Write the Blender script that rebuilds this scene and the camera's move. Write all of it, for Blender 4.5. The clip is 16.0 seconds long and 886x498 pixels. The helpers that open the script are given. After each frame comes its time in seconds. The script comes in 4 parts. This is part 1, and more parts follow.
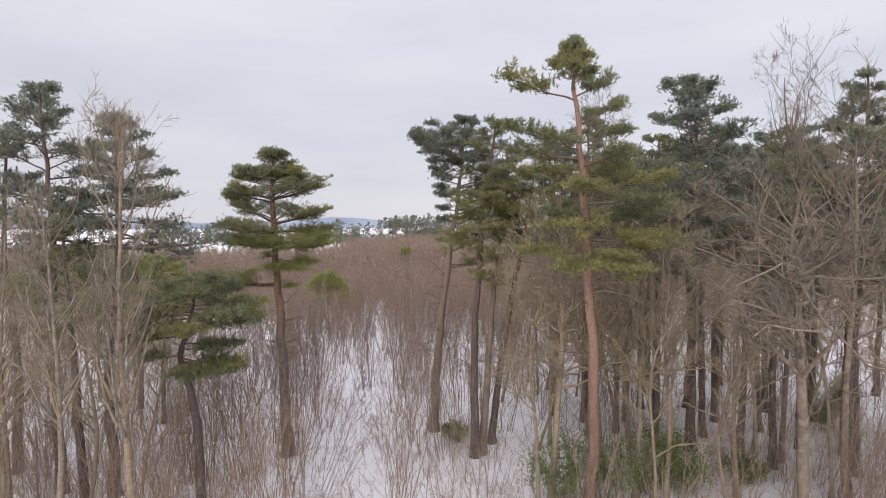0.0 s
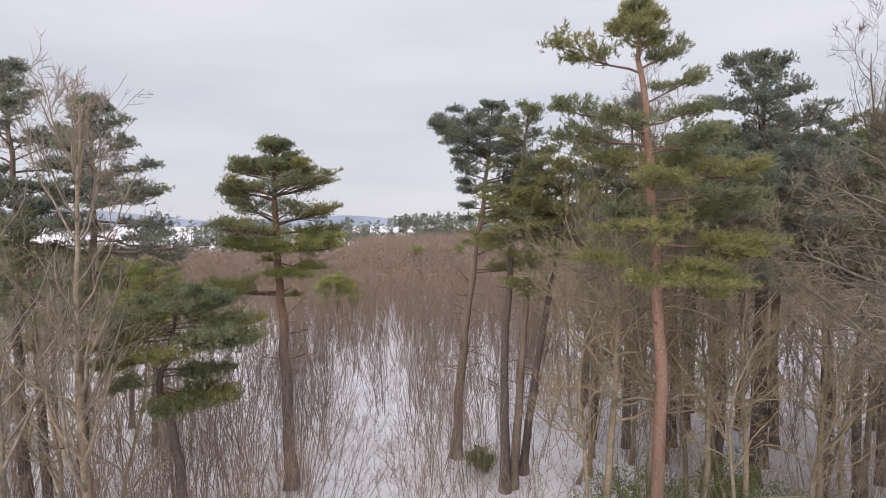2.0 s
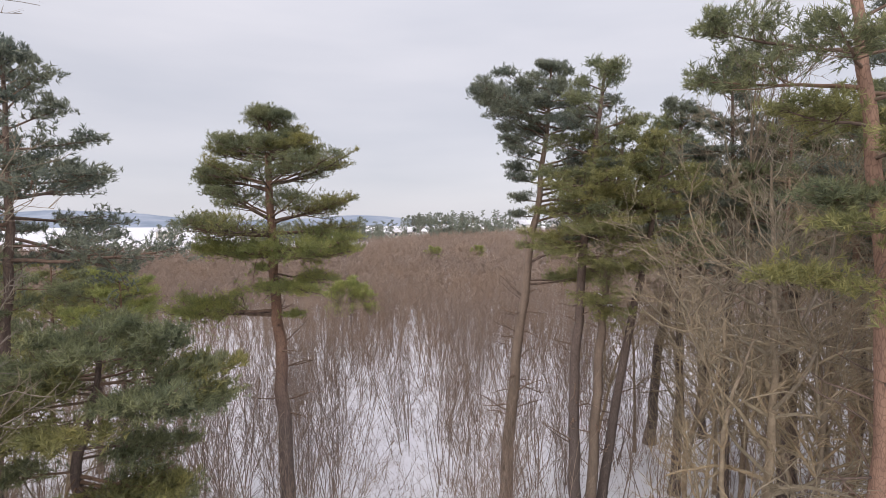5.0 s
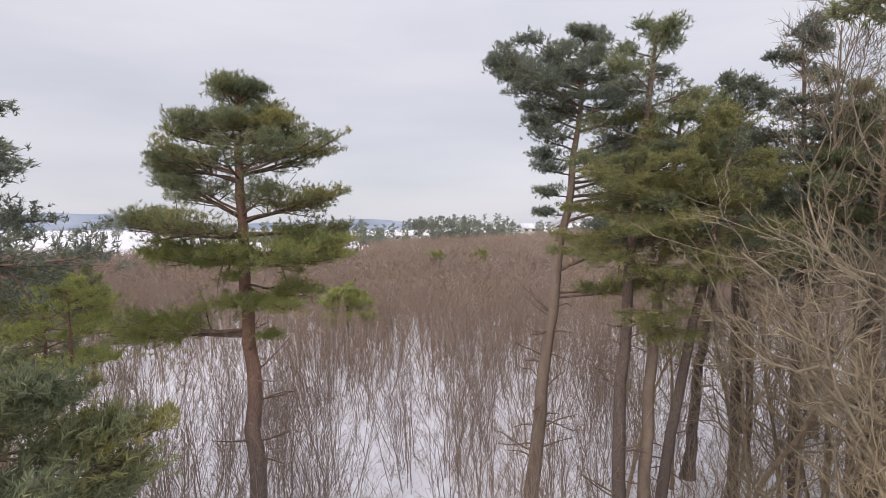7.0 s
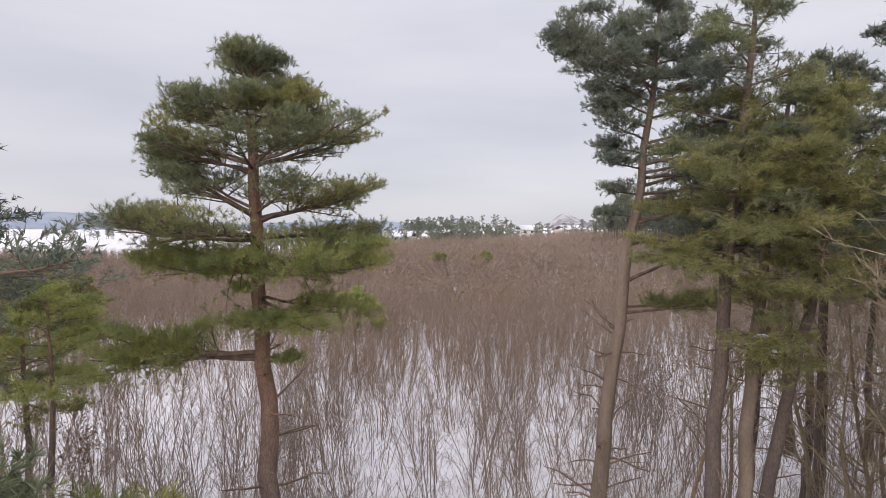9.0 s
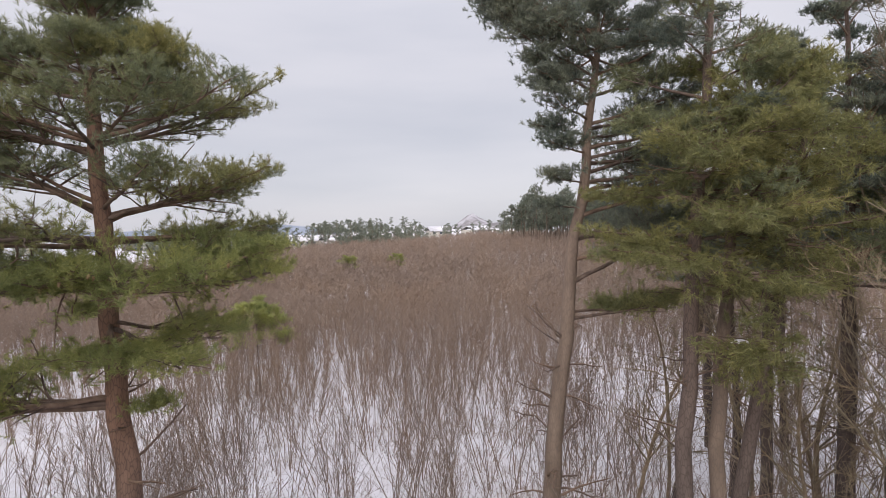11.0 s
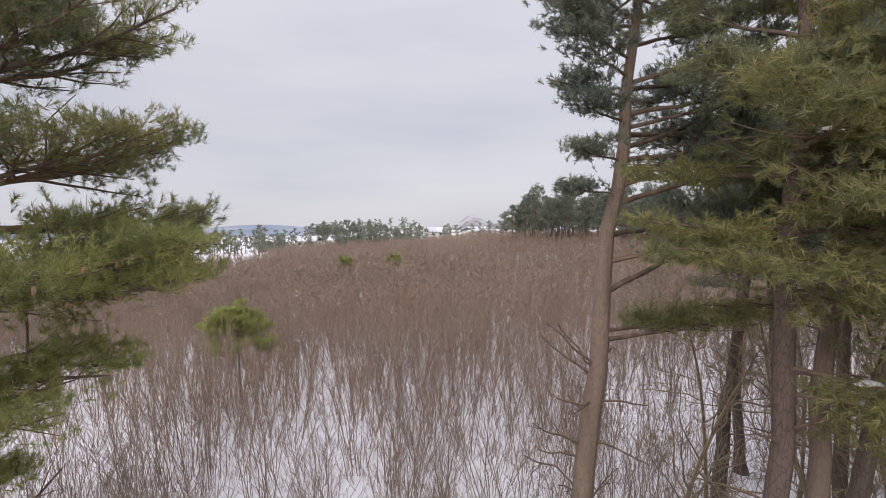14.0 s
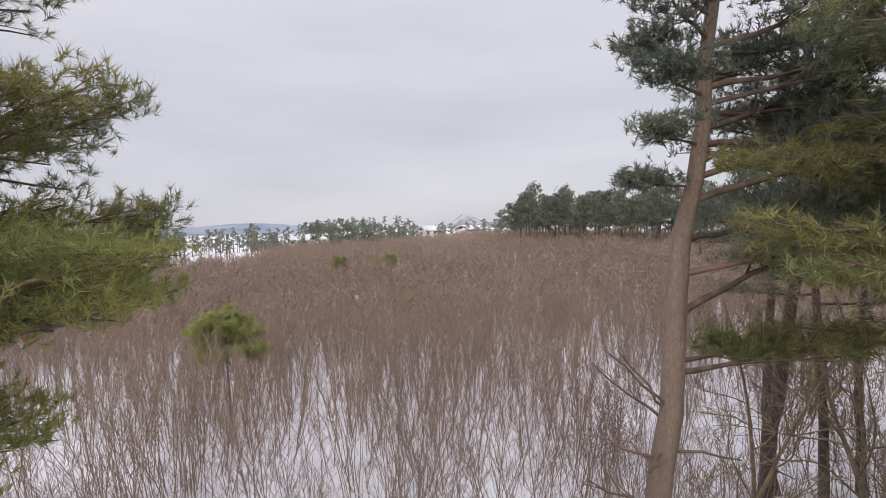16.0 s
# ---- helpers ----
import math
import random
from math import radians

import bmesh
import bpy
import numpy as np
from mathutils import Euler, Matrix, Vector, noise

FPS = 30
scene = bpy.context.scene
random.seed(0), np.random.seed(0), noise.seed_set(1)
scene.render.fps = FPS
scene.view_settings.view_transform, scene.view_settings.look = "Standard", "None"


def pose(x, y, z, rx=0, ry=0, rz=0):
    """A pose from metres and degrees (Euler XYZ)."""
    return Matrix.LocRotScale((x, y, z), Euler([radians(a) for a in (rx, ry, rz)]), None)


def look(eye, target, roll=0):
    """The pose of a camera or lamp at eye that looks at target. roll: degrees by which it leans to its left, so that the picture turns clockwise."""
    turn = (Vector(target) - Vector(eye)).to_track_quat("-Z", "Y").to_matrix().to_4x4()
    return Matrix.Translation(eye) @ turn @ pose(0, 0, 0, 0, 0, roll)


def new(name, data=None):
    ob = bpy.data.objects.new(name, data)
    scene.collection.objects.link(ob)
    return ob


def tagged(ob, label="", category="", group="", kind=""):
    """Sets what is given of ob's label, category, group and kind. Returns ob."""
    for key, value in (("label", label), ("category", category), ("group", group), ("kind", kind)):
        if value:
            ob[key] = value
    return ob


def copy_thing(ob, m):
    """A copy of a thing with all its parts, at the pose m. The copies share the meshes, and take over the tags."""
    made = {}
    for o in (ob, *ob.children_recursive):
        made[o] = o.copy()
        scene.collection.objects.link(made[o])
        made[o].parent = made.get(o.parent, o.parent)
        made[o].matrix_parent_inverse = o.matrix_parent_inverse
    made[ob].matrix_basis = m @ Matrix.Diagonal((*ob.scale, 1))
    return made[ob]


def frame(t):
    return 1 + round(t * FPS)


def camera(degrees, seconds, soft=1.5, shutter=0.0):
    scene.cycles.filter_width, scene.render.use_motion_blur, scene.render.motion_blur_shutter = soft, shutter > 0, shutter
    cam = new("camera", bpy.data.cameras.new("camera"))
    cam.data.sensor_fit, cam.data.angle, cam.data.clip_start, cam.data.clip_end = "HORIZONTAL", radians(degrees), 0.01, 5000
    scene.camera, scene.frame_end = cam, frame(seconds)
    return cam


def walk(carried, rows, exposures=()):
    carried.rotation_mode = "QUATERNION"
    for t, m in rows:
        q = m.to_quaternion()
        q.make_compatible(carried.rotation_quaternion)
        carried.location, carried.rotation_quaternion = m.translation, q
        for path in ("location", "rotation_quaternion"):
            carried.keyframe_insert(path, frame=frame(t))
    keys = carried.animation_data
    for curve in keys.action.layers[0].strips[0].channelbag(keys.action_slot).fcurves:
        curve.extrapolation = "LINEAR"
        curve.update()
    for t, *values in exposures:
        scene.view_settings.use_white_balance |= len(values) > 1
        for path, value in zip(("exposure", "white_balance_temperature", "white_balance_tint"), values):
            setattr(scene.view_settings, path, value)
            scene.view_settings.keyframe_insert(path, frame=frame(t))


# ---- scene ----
cam = camera(77.1, 16.0, soft=0.9)
METRES, EYE, TILT, LEAN, TURN = 22.0, 10.0, -2.4, 0.0, 0.0
ROWS = [
    (0.0, 0.0, 0.0, 0.0, 0.0, 0.0, -0.0),
    (0.5, -0.0058, 0.0326, 0.0025, 0.38, -0.07, 0.02),
    (1.0, -0.0122, 0.0702, 0.0048, 0.56, -0.12, -0.03),
    (1.5, -0.0196, 0.1084, 0.0076, 0.66, -0.17, 0.01),
    (2.0, -0.0296, 0.146, 0.0103, 0.96, -0.2, -0.07),
    (2.5, -0.0404, 0.186, 0.013, 1.42, -0.2, -0.04),
    (3.0, -0.0513, 0.2274, 0.0157, 1.93, -0.26, -0.02),
    (3.5, -0.0606, 0.2702, 0.0173, 2.23, -0.28, -0.01),
    (4.0, -0.0691, 0.3105, 0.0176, 2.23, -0.28, 0.03),
    (6.5, -0.0956, 0.5121, 0.0182, 2.35, -0.0, 0.07),
    (7.0, -0.1004, 0.544, 0.0187, 2.38, 0.14, -0.08),
    (7.5, -0.1108, 0.5725, 0.0192, 2.39, 0.23, -0.22),
    (8.0, -0.1271, 0.5976, 0.0207, 2.49, 0.29, -0.44),
    (8.5, -0.1468, 0.6228, 0.0225, 2.48, 0.29, -0.49),
    (9.0, -0.1603, 0.6481, 0.0236, 1.96, 0.25, -0.41),
    (9.5, -0.171, 0.68, 0.0255, -2.86, 0.18, -0.19),
    (9.7, -0.1728, 0.6905, 0.0255, -5.0, 0.19, 0.0),
    (10.2, -0.173, 0.716, 0.0248, -7.1, 0.3, 0.6),
    (12.0, -0.1593, 0.7965, 0.0201, -7.25, 0.49, 1.55),
    (12.5, -0.1522, 0.8193, 0.0193, -7.21, 0.49, 1.47),
    (13.0, -0.1478, 0.8396, 0.0193, -7.2, 0.5, 1.37),
    (13.5, -0.1467, 0.8604, 0.0206, -7.23, 0.54, 1.2),
    (14.0, -0.1484, 0.8782, 0.0217, -7.41, 0.53, 1.06),
    (14.5, -0.1524, 0.8987, 0.0229, -7.39, 0.5, 1.04),
    (15.0, -0.1576, 0.9211, 0.0242, -7.42, 0.45, 1.01),
    (15.5, -0.1608, 0.9435, 0.0259, -7.47, 0.39, 1.04),
    (16.0, -0.1577, 0.9657, 0.0288, -8.06, 0.35, 1.15),
]
walk(cam, [(t, pose(0, 0, EYE, TILT, LEAN, TURN) @ pose(METRES * x, METRES * y, METRES * z, 90 + pitch, roll, yaw)) for t, x, y, z, yaw, pitch, roll in ROWS],
     exposures=[(0.0, 0.08, 6500, 12.5), (8.0, 0.04, 6500, 12.5), (16.0, -0.05, 6500, 12.5)])

# ---- world, sun ----
SUN_EL, SUN_AZ = 28.0, 200.0
world = bpy.data.worlds.new("overcast_sky")
scene.world = world
world.use_nodes = True
wn, wl = world.node_tree.nodes, world.node_tree.links
wn.clear()
w_out = wn.new("ShaderNodeOutputWorld")
w_mix = wn.new("ShaderNodeMixShader")
w_sky = wn.new("ShaderNodeTexSky")
w_sky.sky_type = "NISHITA"
w_sky.sun_disc = False
w_sky.sun_elevation, w_sky.sun_rotation = radians(SUN_EL), radians(SUN_AZ)
w_clear = wn.new("ShaderNodeBackground")
w_clear.inputs["Strength"].default_value = 0.1
w_cloud = wn.new("ShaderNodeBackground")
w_cloud.inputs["Strength"].default_value = 1.0
w_co = wn.new("ShaderNodeTexCoord")
w_map = wn.new("ShaderNodeMapping")
w_map.inputs["Scale"].default_value = (1.0, 1.3, 5.5)
w_map.inputs["Rotation"].default_value = (0.05, -0.10, 0.4)
w_noise = wn.new("ShaderNodeTexNoise")
w_noise.inputs["Scale"].default_value = 1.7
w_noise.inputs["Detail"].default_value = 5.0
w_noise.inputs["Roughness"].default_value = 0.45
w_ramp = wn.new("ShaderNodeValToRGB")
w_ramp.color_ramp.elements[0].position, w_ramp.color_ramp.elements[0].color = 0.32, (0.615, 0.63, 0.695, 1)
w_ramp.color_ramp.elements[1].position, w_ramp.color_ramp.elements[1].color = 0.68, (0.755, 0.75, 0.80, 1)
wl.new(w_co.outputs["Generated"], w_map.inputs["Vector"])
wl.new(w_map.outputs["Vector"], w_noise.inputs["Vector"])
wl.new(w_noise.outputs["Fac"], w_ramp.inputs["Fac"])
w_sep = wn.new("ShaderNodeSeparateXYZ")
w_cube = wn.new("ShaderNodeMath")
w_cube.operation = "POWER"
w_cube.inputs[1].default_value = 3.0
w_top = wn.new("ShaderNodeMath")
w_top.operation, w_top.use_clamp = "MAXIMUM", False
w_top.inputs[1].default_value = 0.0
w_gain = wn.new("ShaderNodeMath")
w_gain.operation = "MULTIPLY_ADD"
w_gain.inputs[1].default_value, w_gain.inputs[2].default_value = 2.2, 1.0
wl.new(w_co.outputs["Generated"], w_sep.inputs[0])
wl.new(w_sep.outputs["Z"], w_top.inputs[0])
wl.new(w_top.outputs[0], w_cube.inputs[0])
wl.new(w_cube.outputs[0], w_gain.inputs[0])
wl.new(w_gain.outputs[0], w_cloud.inputs["Strength"])
wl.new(w_ramp.outputs["Color"], w_cloud.inputs["Color"])
wl.new(w_sky.outputs["Color"], w_clear.inputs["Color"])
w_mix.inputs["Fac"].default_value = 0.9
wl.new(w_clear.outputs["Background"], w_mix.inputs[1])
wl.new(w_cloud.outputs["Background"], w_mix.inputs[2])
wl.new(w_mix.outputs["Shader"], w_out.inputs["Surface"])

sun = new("sun", bpy.data.lights.new("sun", "SUN"))
sun.data.energy, sun.data.angle, sun.data.color = 1.5, radians(40), (1.0, 0.96, 0.9)
sun.matrix_world = look((0, 0, 60), (60 * math.sin(radians(SUN_AZ)) * -1, 60 * math.cos(radians(SUN_AZ)) * -1, 60 - 60 * math.tan(radians(SUN_EL))))


# ---- materials ----
class Mat:
    """A principled material and the nodes that feed it."""

    def __init__(self, name, roughness=0.8, specular=0.3):
        self.m = bpy.data.materials.new(name)
        self.m.use_nodes = True
        self.n, self.l = self.m.node_tree.nodes, self.m.node_tree.links
        self.b = self.n["Principled BSDF"]
        self.b.inputs["Roughness"].default_value = roughness
        self.b.inputs["Specular IOR Level"].default_value = specular

    def coords(self, scale=(1, 1, 1)):
        c, m = self.n.new("ShaderNodeTexCoord"), self.n.new("ShaderNodeMapping")
        m.inputs["Scale"].default_value = scale
        self.l.new(c.outputs["Object"], m.inputs["Vector"])
        return m.outputs["Vector"]

    def noise(self, scale, detail=4.0, rough=0.55, stretch=(1, 1, 1)):
        t = self.n.new("ShaderNodeTexNoise")
        t.inputs["Scale"].default_value, t.inputs["Detail"].default_value, t.inputs["Roughness"].default_value = scale, detail, rough
        self.l.new(self.coords(stretch), t.inputs["Vector"])
        return t.outputs["Fac"]

    def cells(self, scale, stretch=(1, 1, 1)):
        t = self.n.new("ShaderNodeTexVoronoi")
        t.feature = "DISTANCE_TO_EDGE"
        t.inputs["Scale"].default_value = scale
        self.l.new(self.coords(stretch), t.inputs["Vector"])
        return t.outputs["Distance"]

    def island(self):
        return self.n.new("ShaderNodeNewGeometry").outputs["Random Per Island"]

    def whole(self):
        return self.n.new("ShaderNodeObjectInfo").outputs["Random"]

    def height(self):
        s = self.n.new("ShaderNodeSeparateXYZ")
        self.l.new(self.coords(), s.inputs[0])
        return s.outputs["Z"]

    def ramp(self, fac, stops):
        r = self.n.new("ShaderNodeValToRGB")
        e = r.color_ramp.elements
        while len(e) < len(stops):
            e.new(0.5)
        for i, (p, c) in enumerate(stops):
            e[i].position, e[i].color = p, (*c, 1)
        self.l.new(fac, r.inputs["Fac"])
        return r.outputs["Color"]

    def span(self, value, a, b):
        r = self.n.new("ShaderNodeMapRange")
        r.inputs["From Min"].default_value, r.inputs["From Max"].default_value = a, b
        self.l.new(value, r.inputs["Value"])
        return r.outputs["Result"]

    def mix(self, fac, a, b, how="MIX"):
        m = self.n.new("ShaderNodeMix")
        m.data_type, m.blend_type = "RGBA", how
        if isinstance(fac, float):
            m.inputs[0].default_value = fac
        else:
            self.l.new(fac, m.inputs[0])
        for slot, v in ((6, a), (7, b)):
            if isinstance(v, tuple):
                m.inputs[slot].default_value = (*v, 1)
            else:
                self.l.new(v, m.inputs[slot])
        return m.outputs[2]

    def done(self, colour, bump=None, strength=0.4, distance=0.02):
        if isinstance(colour, tuple):
            self.b.inputs["Base Color"].default_value = (*colour, 1)
        else:
            self.l.new(colour, self.b.inputs["Base Color"])
        if bump is not None:
            k = self.n.new("ShaderNodeBump")
            k.inputs["Strength"].default_value, k.inputs["Distance"].default_value = strength, distance
            self.l.new(bump, k.inputs["Height"])
            self.l.new(k.outputs["Normal"], self.b.inputs["Normal"])
        return self.m


def bark_material(name, low, high, crack, z0, z1):
    """Plated conifer bark: grey-brown below, flaking reddish above."""
    k = Mat(name, 0.9, 0.2)
    plates = k.cells(21.0, (1, 1, 0.3))
    base = k.mix(k.span(k.height(), z0, z1), low, high)
    tone = k.ramp(k.noise(4.0, 5, 0.65, (1, 1, 0.3)), [(0.3, (0.5, 0.5, 0.52)), (0.7, (1.0, 1.0, 1.0))])
    base = k.mix(0.75, base, tone, "MULTIPLY")
    base = k.mix(k.ramp(plates, [(0.0, (0.6, 0.6, 0.6)), (0.10, (0, 0, 0))]), base, crack)
    return k.done(base, k.noise(14.0, 5, 0.65, (1, 1, 0.35)), 0.7, 0.03)


def twig_material(name, a, b, c):
    k = Mat(name, 0.85, 0.2)
    col = k.ramp(k.noise(6.0, 4), [(0.3, a), (0.5, b), (0.72, c)])
    tint = k.ramp(k.whole(), [(0.0, (0.80, 0.80, 0.82)), (0.5, (1.0, 0.97, 0.93)), (1.0, (1.10, 1.0, 0.90))])
    drift = k.ramp(k.noise(0.16, 3), [(0.36, (0.92, 0.92, 0.95)), (0.5, (1.0, 0.98, 0.96)), (0.64, (1.05, 0.99, 0.93))])
    col = k.mix(1.0, k.mix(1.0, col, tint, "MULTIPLY"), drift, "MULTIPLY")
    return k.done(col, k.noise(30.0), 0.3, 0.01)


def needle_material(name, dark, mid, light):
    k = Mat(name, 0.55, 0.35)
    col = k.ramp(k.island(), [(0.0, dark), (0.55, mid), (1.0, light)])
    patch = k.ramp(k.noise(1.1, 3), [(0.35, (0.74, 0.80, 0.82)), (0.68, (1.12, 1.08, 0.95))])
    col = k.mix(1.0, col, patch, "MULTIPLY")
    thin, both = k.n.new("ShaderNodeBsdfTranslucent"), k.n.new("ShaderNodeMixShader")
    both.inputs["Fac"].default_value = 0.45
    k.l.new(col, thin.inputs["Color"])
    k.l.new(k.b.outputs["BSDF"], both.inputs[1])
    k.l.new(thin.outputs["BSDF"], both.inputs[2])
    k.l.new(both.outputs["Shader"], k.n["Material Output"].inputs["Surface"])
    return k.done(col)


BARK_GREY = bark_material("pine_bark_grey_to_red", (0.20, 0.155, 0.135), (0.31, 0.185, 0.13), (0.07, 0.055, 0.048), 4.0, 7.0)
BARK_RED = bark_material("pine_bark_red", (0.34, 0.215, 0.165), (0.37, 0.23, 0.165), (0.10, 0.06, 0.045), 1.0, 6.0)
BARK_DARK = bark_material("pine_bark_dark", (0.16, 0.125, 0.11), (0.21, 0.15, 0.12), (0.06, 0.048, 0.042), 4.0, 10.0)
BARK_TAN = bark_material("pine_bark_tan", (0.225, 0.172, 0.132), (0.31, 0.225, 0.172), (0.14, 0.11, 0.09), 3.0, 11.0)
LIMB = twig_material("limb_bark", (0.13, 0.10, 0.08), (0.20, 0.145, 0.115), (0.27, 0.20, 0.16))
GREYWOOD = twig_material("grey_bare_bark", (0.17, 0.145, 0.115), (0.25, 0.215, 0.17), (0.34, 0.30, 0.245))
OLIVEWOOD = twig_material("lichened_bare_bark", (0.20, 0.168, 0.118), (0.295, 0.25, 0.178), (0.40, 0.345, 0.245))
OLIVETRUNK = twig_material("lichened_trunk_bark", (0.18, 0.15, 0.114), (0.262, 0.22, 0.165), (0.355, 0.303, 0.23))
DARKWOOD = twig_material("dark_bare_bark", (0.13, 0.108, 0.085), (0.195, 0.165, 0.13), (0.28, 0.24, 0.19))
SAPWOOD = twig_material("sapling_bark", (0.185, 0.147, 0.122), (0.27, 0.219, 0.186), (0.36, 0.30, 0.255))
TANGLE = twig_material("underwood_bark", (0.16, 0.122, 0.10), (0.235, 0.182, 0.145), (0.32, 0.25, 0.195))
NEEDLE = needle_material("pine_needles", (0.165, 0.178, 0.112), (0.262, 0.276, 0.158), (0.385, 0.383, 0.21))
NEEDLE_DARK = needle_material("pine_needles_dark", (0.15, 0.165, 0.142), (0.235, 0.255, 0.205), (0.34, 0.35, 0.26))
NEEDLE_YELLOW = needle_material("pine_needles_yellowed", (0.19, 0.188, 0.088), (0.305, 0.292, 0.125), (0.425, 0.388, 0.17))
NEEDLE_YOUNG = needle_material("young_pine_needles", (0.24, 0.265, 0.10), (0.385, 0.40, 0.145), (0.52, 0.515, 0.20))
NEEDLE_FRESH = needle_material("pine_needles_fresh", (0.20, 0.215, 0.09), (0.325, 0.34, 0.125), (0.46, 0.455, 0.18))
LEAF = needle_material("evergreen_leaf", (0.12, 0.16, 0.06), (0.20, 0.25, 0.09), (0.30, 0.35, 0.14))
DRYLEAF = needle_material("dry_leaf", (0.10, 0.055, 0.03), (0.17, 0.10, 0.055), (0.24, 0.15, 0.09))


CONE = twig_material("pine_cone_scales", (0.16, 0.11, 0.07), (0.28, 0.20, 0.12), (0.40, 0.31, 0.20))


def snow_material():
    k = Mat("snow", 0.75, 0.3)
    dirt = k.noise(0.55, 6, 0.7)
    fine = k.noise(9.0, 5, 0.7)
    both = k.mix(0.45, dirt, fine)
    col = k.ramp(both, [(0.38, (0.76, 0.745, 0.77)), (0.53, (0.70, 0.68, 0.70)), (0.66, (0.38, 0.33, 0.30))])
    return k.done(col, k.noise(3.0, 6, 0.6), 0.6, 0.08)


SNOW = snow_material()


def plain_material(name, a, b, scale=3.0, roughness=0.7):
    k = Mat(name, roughness, 0.3)
    return k.done(k.ramp(k.noise(scale, 5), [(0.3, a), (0.7, b)]), k.noise(scale * 6), 0.2, 0.01)


# ---- mesh helpers ----
def mesh_of(name, verts, faces, mats, smooth=False):
    """A mesh from arrays: verts (n, 3), faces a list of (m, 3) or (m, 4) index arrays."""
    me = bpy.data.meshes.new(name)
    faces = [np.asarray(f, dtype=np.int32) for f in faces if len(f)]
    verts = np.asarray(verts, dtype=np.float32)
    me.vertices.add(len(verts))
    me.vertices.foreach_set("co", verts.ravel())
    loops = np.concatenate([f.ravel() for f in faces])
    sizes = np.concatenate([np.full(len(f), f.shape[1], dtype=np.int32) for f in faces])
    me.loops.add(len(loops))
    me.loops.foreach_set("vertex_index", loops)
    me.polygons.add(len(sizes))
    me.polygons.foreach_set("loop_start", np.concatenate([[0], np.cumsum(sizes)[:-1]]).astype(np.int32))
    if smooth:
        me.polygons.foreach_set("use_smooth", np.ones(len(sizes), dtype=bool))
    me.update(calc_edges=True)
    for m in mats if isinstance(mats, list) else [mats]:
        me.materials.append(m)
    return me


def part(name, me, parent, label="", kind=""):
    ob = new(name, me)
    ob.parent = parent
    return tagged(ob, label, kind=kind)


def thing(name, place, label, category, group=""):
    ob = new(name)
    ob.location = place
    return tagged(ob, label, category, group)


def unit(v):
    return v / np.maximum(np.linalg.norm(v, axis=-1, keepdims=True), 1e-9)


def tubes(P, R, sides):
    """Tapered tubes along polylines P (n, k, 3) with radii R (n, k). Returns verts and quads."""
    n, k, _ = P.shape
    T = unit(np.gradient(P, axis=1))
    ref = np.where(np.abs(T[:, :1, 2:3]) > 0.8, np.array([1.0, 0.1, 0.0]), np.array([0.0, 0.1, 1.0]))
    U = unit(np.cross(T, np.broadcast_to(ref, T.shape)))
    W = np.cross(T, U)
    a = np.arange(sides) * 2 * math.pi / sides
    ring = U[:, :, None, :] * np.cos(a)[None, None, :, None] + W[:, :, None, :] * np.sin(a)[None, None, :, None]
    V = P[:, :, None, :] + ring * R[:, :, None, None]
    i = np.arange(n)[:, None, None] * (k * sides) + np.arange(k - 1)[None, :, None] * sides
    j = np.arange(sides)[None, None, :]
    j2 = (np.arange(sides) + 1)[None, None, :] % sides
    F = np.stack([i + j, i + j2, i + sides + j2, i + sides + j], axis=-1).reshape(-1, 4)
    return V.reshape(-1, 3), F


def joined(pieces):
    """Joins (verts, faces) pairs whose faces have the same number of corners."""
    off, vs, fs = 0, [], []
    for v, f in pieces:
        vs.append(v)
        fs.append(f + off)
        off += len(v)
    return np.concatenate(vs), np.concatenate(fs)


def grow(P, R, rng, n, s0=0.3, s1=1.0, ratio=0.5, angle=50, up=0.15, flat=0.0, k=5, wig=0.12, thin=0.6, tip=0.35, even=0.5):
    """n side shoots from the polylines P: their polylines and radii."""
    N, kp, _ = P.shape
    idx = rng.integers(0, N, n) if N > 1 else np.zeros(n, int)
    s = s0 + (s1 - s0) * rng.random(n)
    f = s * (kp - 1)
    i = np.minimum(f.astype(int), kp - 2)
    w = (f - i)[:, None]
    pos = P[idx, i] * (1 - w) + P[idx, i + 1] * w
    rad = R[idx, i] * (1 - w[:, 0]) + R[idx, i + 1] * w[:, 0]
    t = unit(P[idx, i + 1] - P[idx, i])
    q = rng.normal(size=(n, 3))
    q -= t * np.sum(q * t, axis=1, keepdims=True)
    q[:, 2] *= 1 - flat
    q = unit(q)
    th = np.radians(angle * (0.7 + 0.6 * rng.random(n)))[:, None]
    d = t * np.cos(th) + q * np.sin(th)
    d[:, 2] += up
    d = unit(d)
    plen = np.sum(np.linalg.norm(np.diff(P, axis=1), axis=2), axis=1)
    ln = plen[idx] * ratio * (1 - even * s) * (0.55 + 0.9 * rng.random(n))
    out = np.zeros((n, k, 3))
    out[:, 0] = pos
    for j in range(1, k):
        out[:, j] = out[:, j - 1] + d * (ln / (k - 1))[:, None]
        d = unit(d + rng.normal(size=(n, 3)) * wig + np.array([0, 0, up * 0.5]))
    r0 = np.minimum(rad * thin, rad)
    rr = r0[:, None] * np.linspace(1, tip, k)[None, :]
    return out, rr


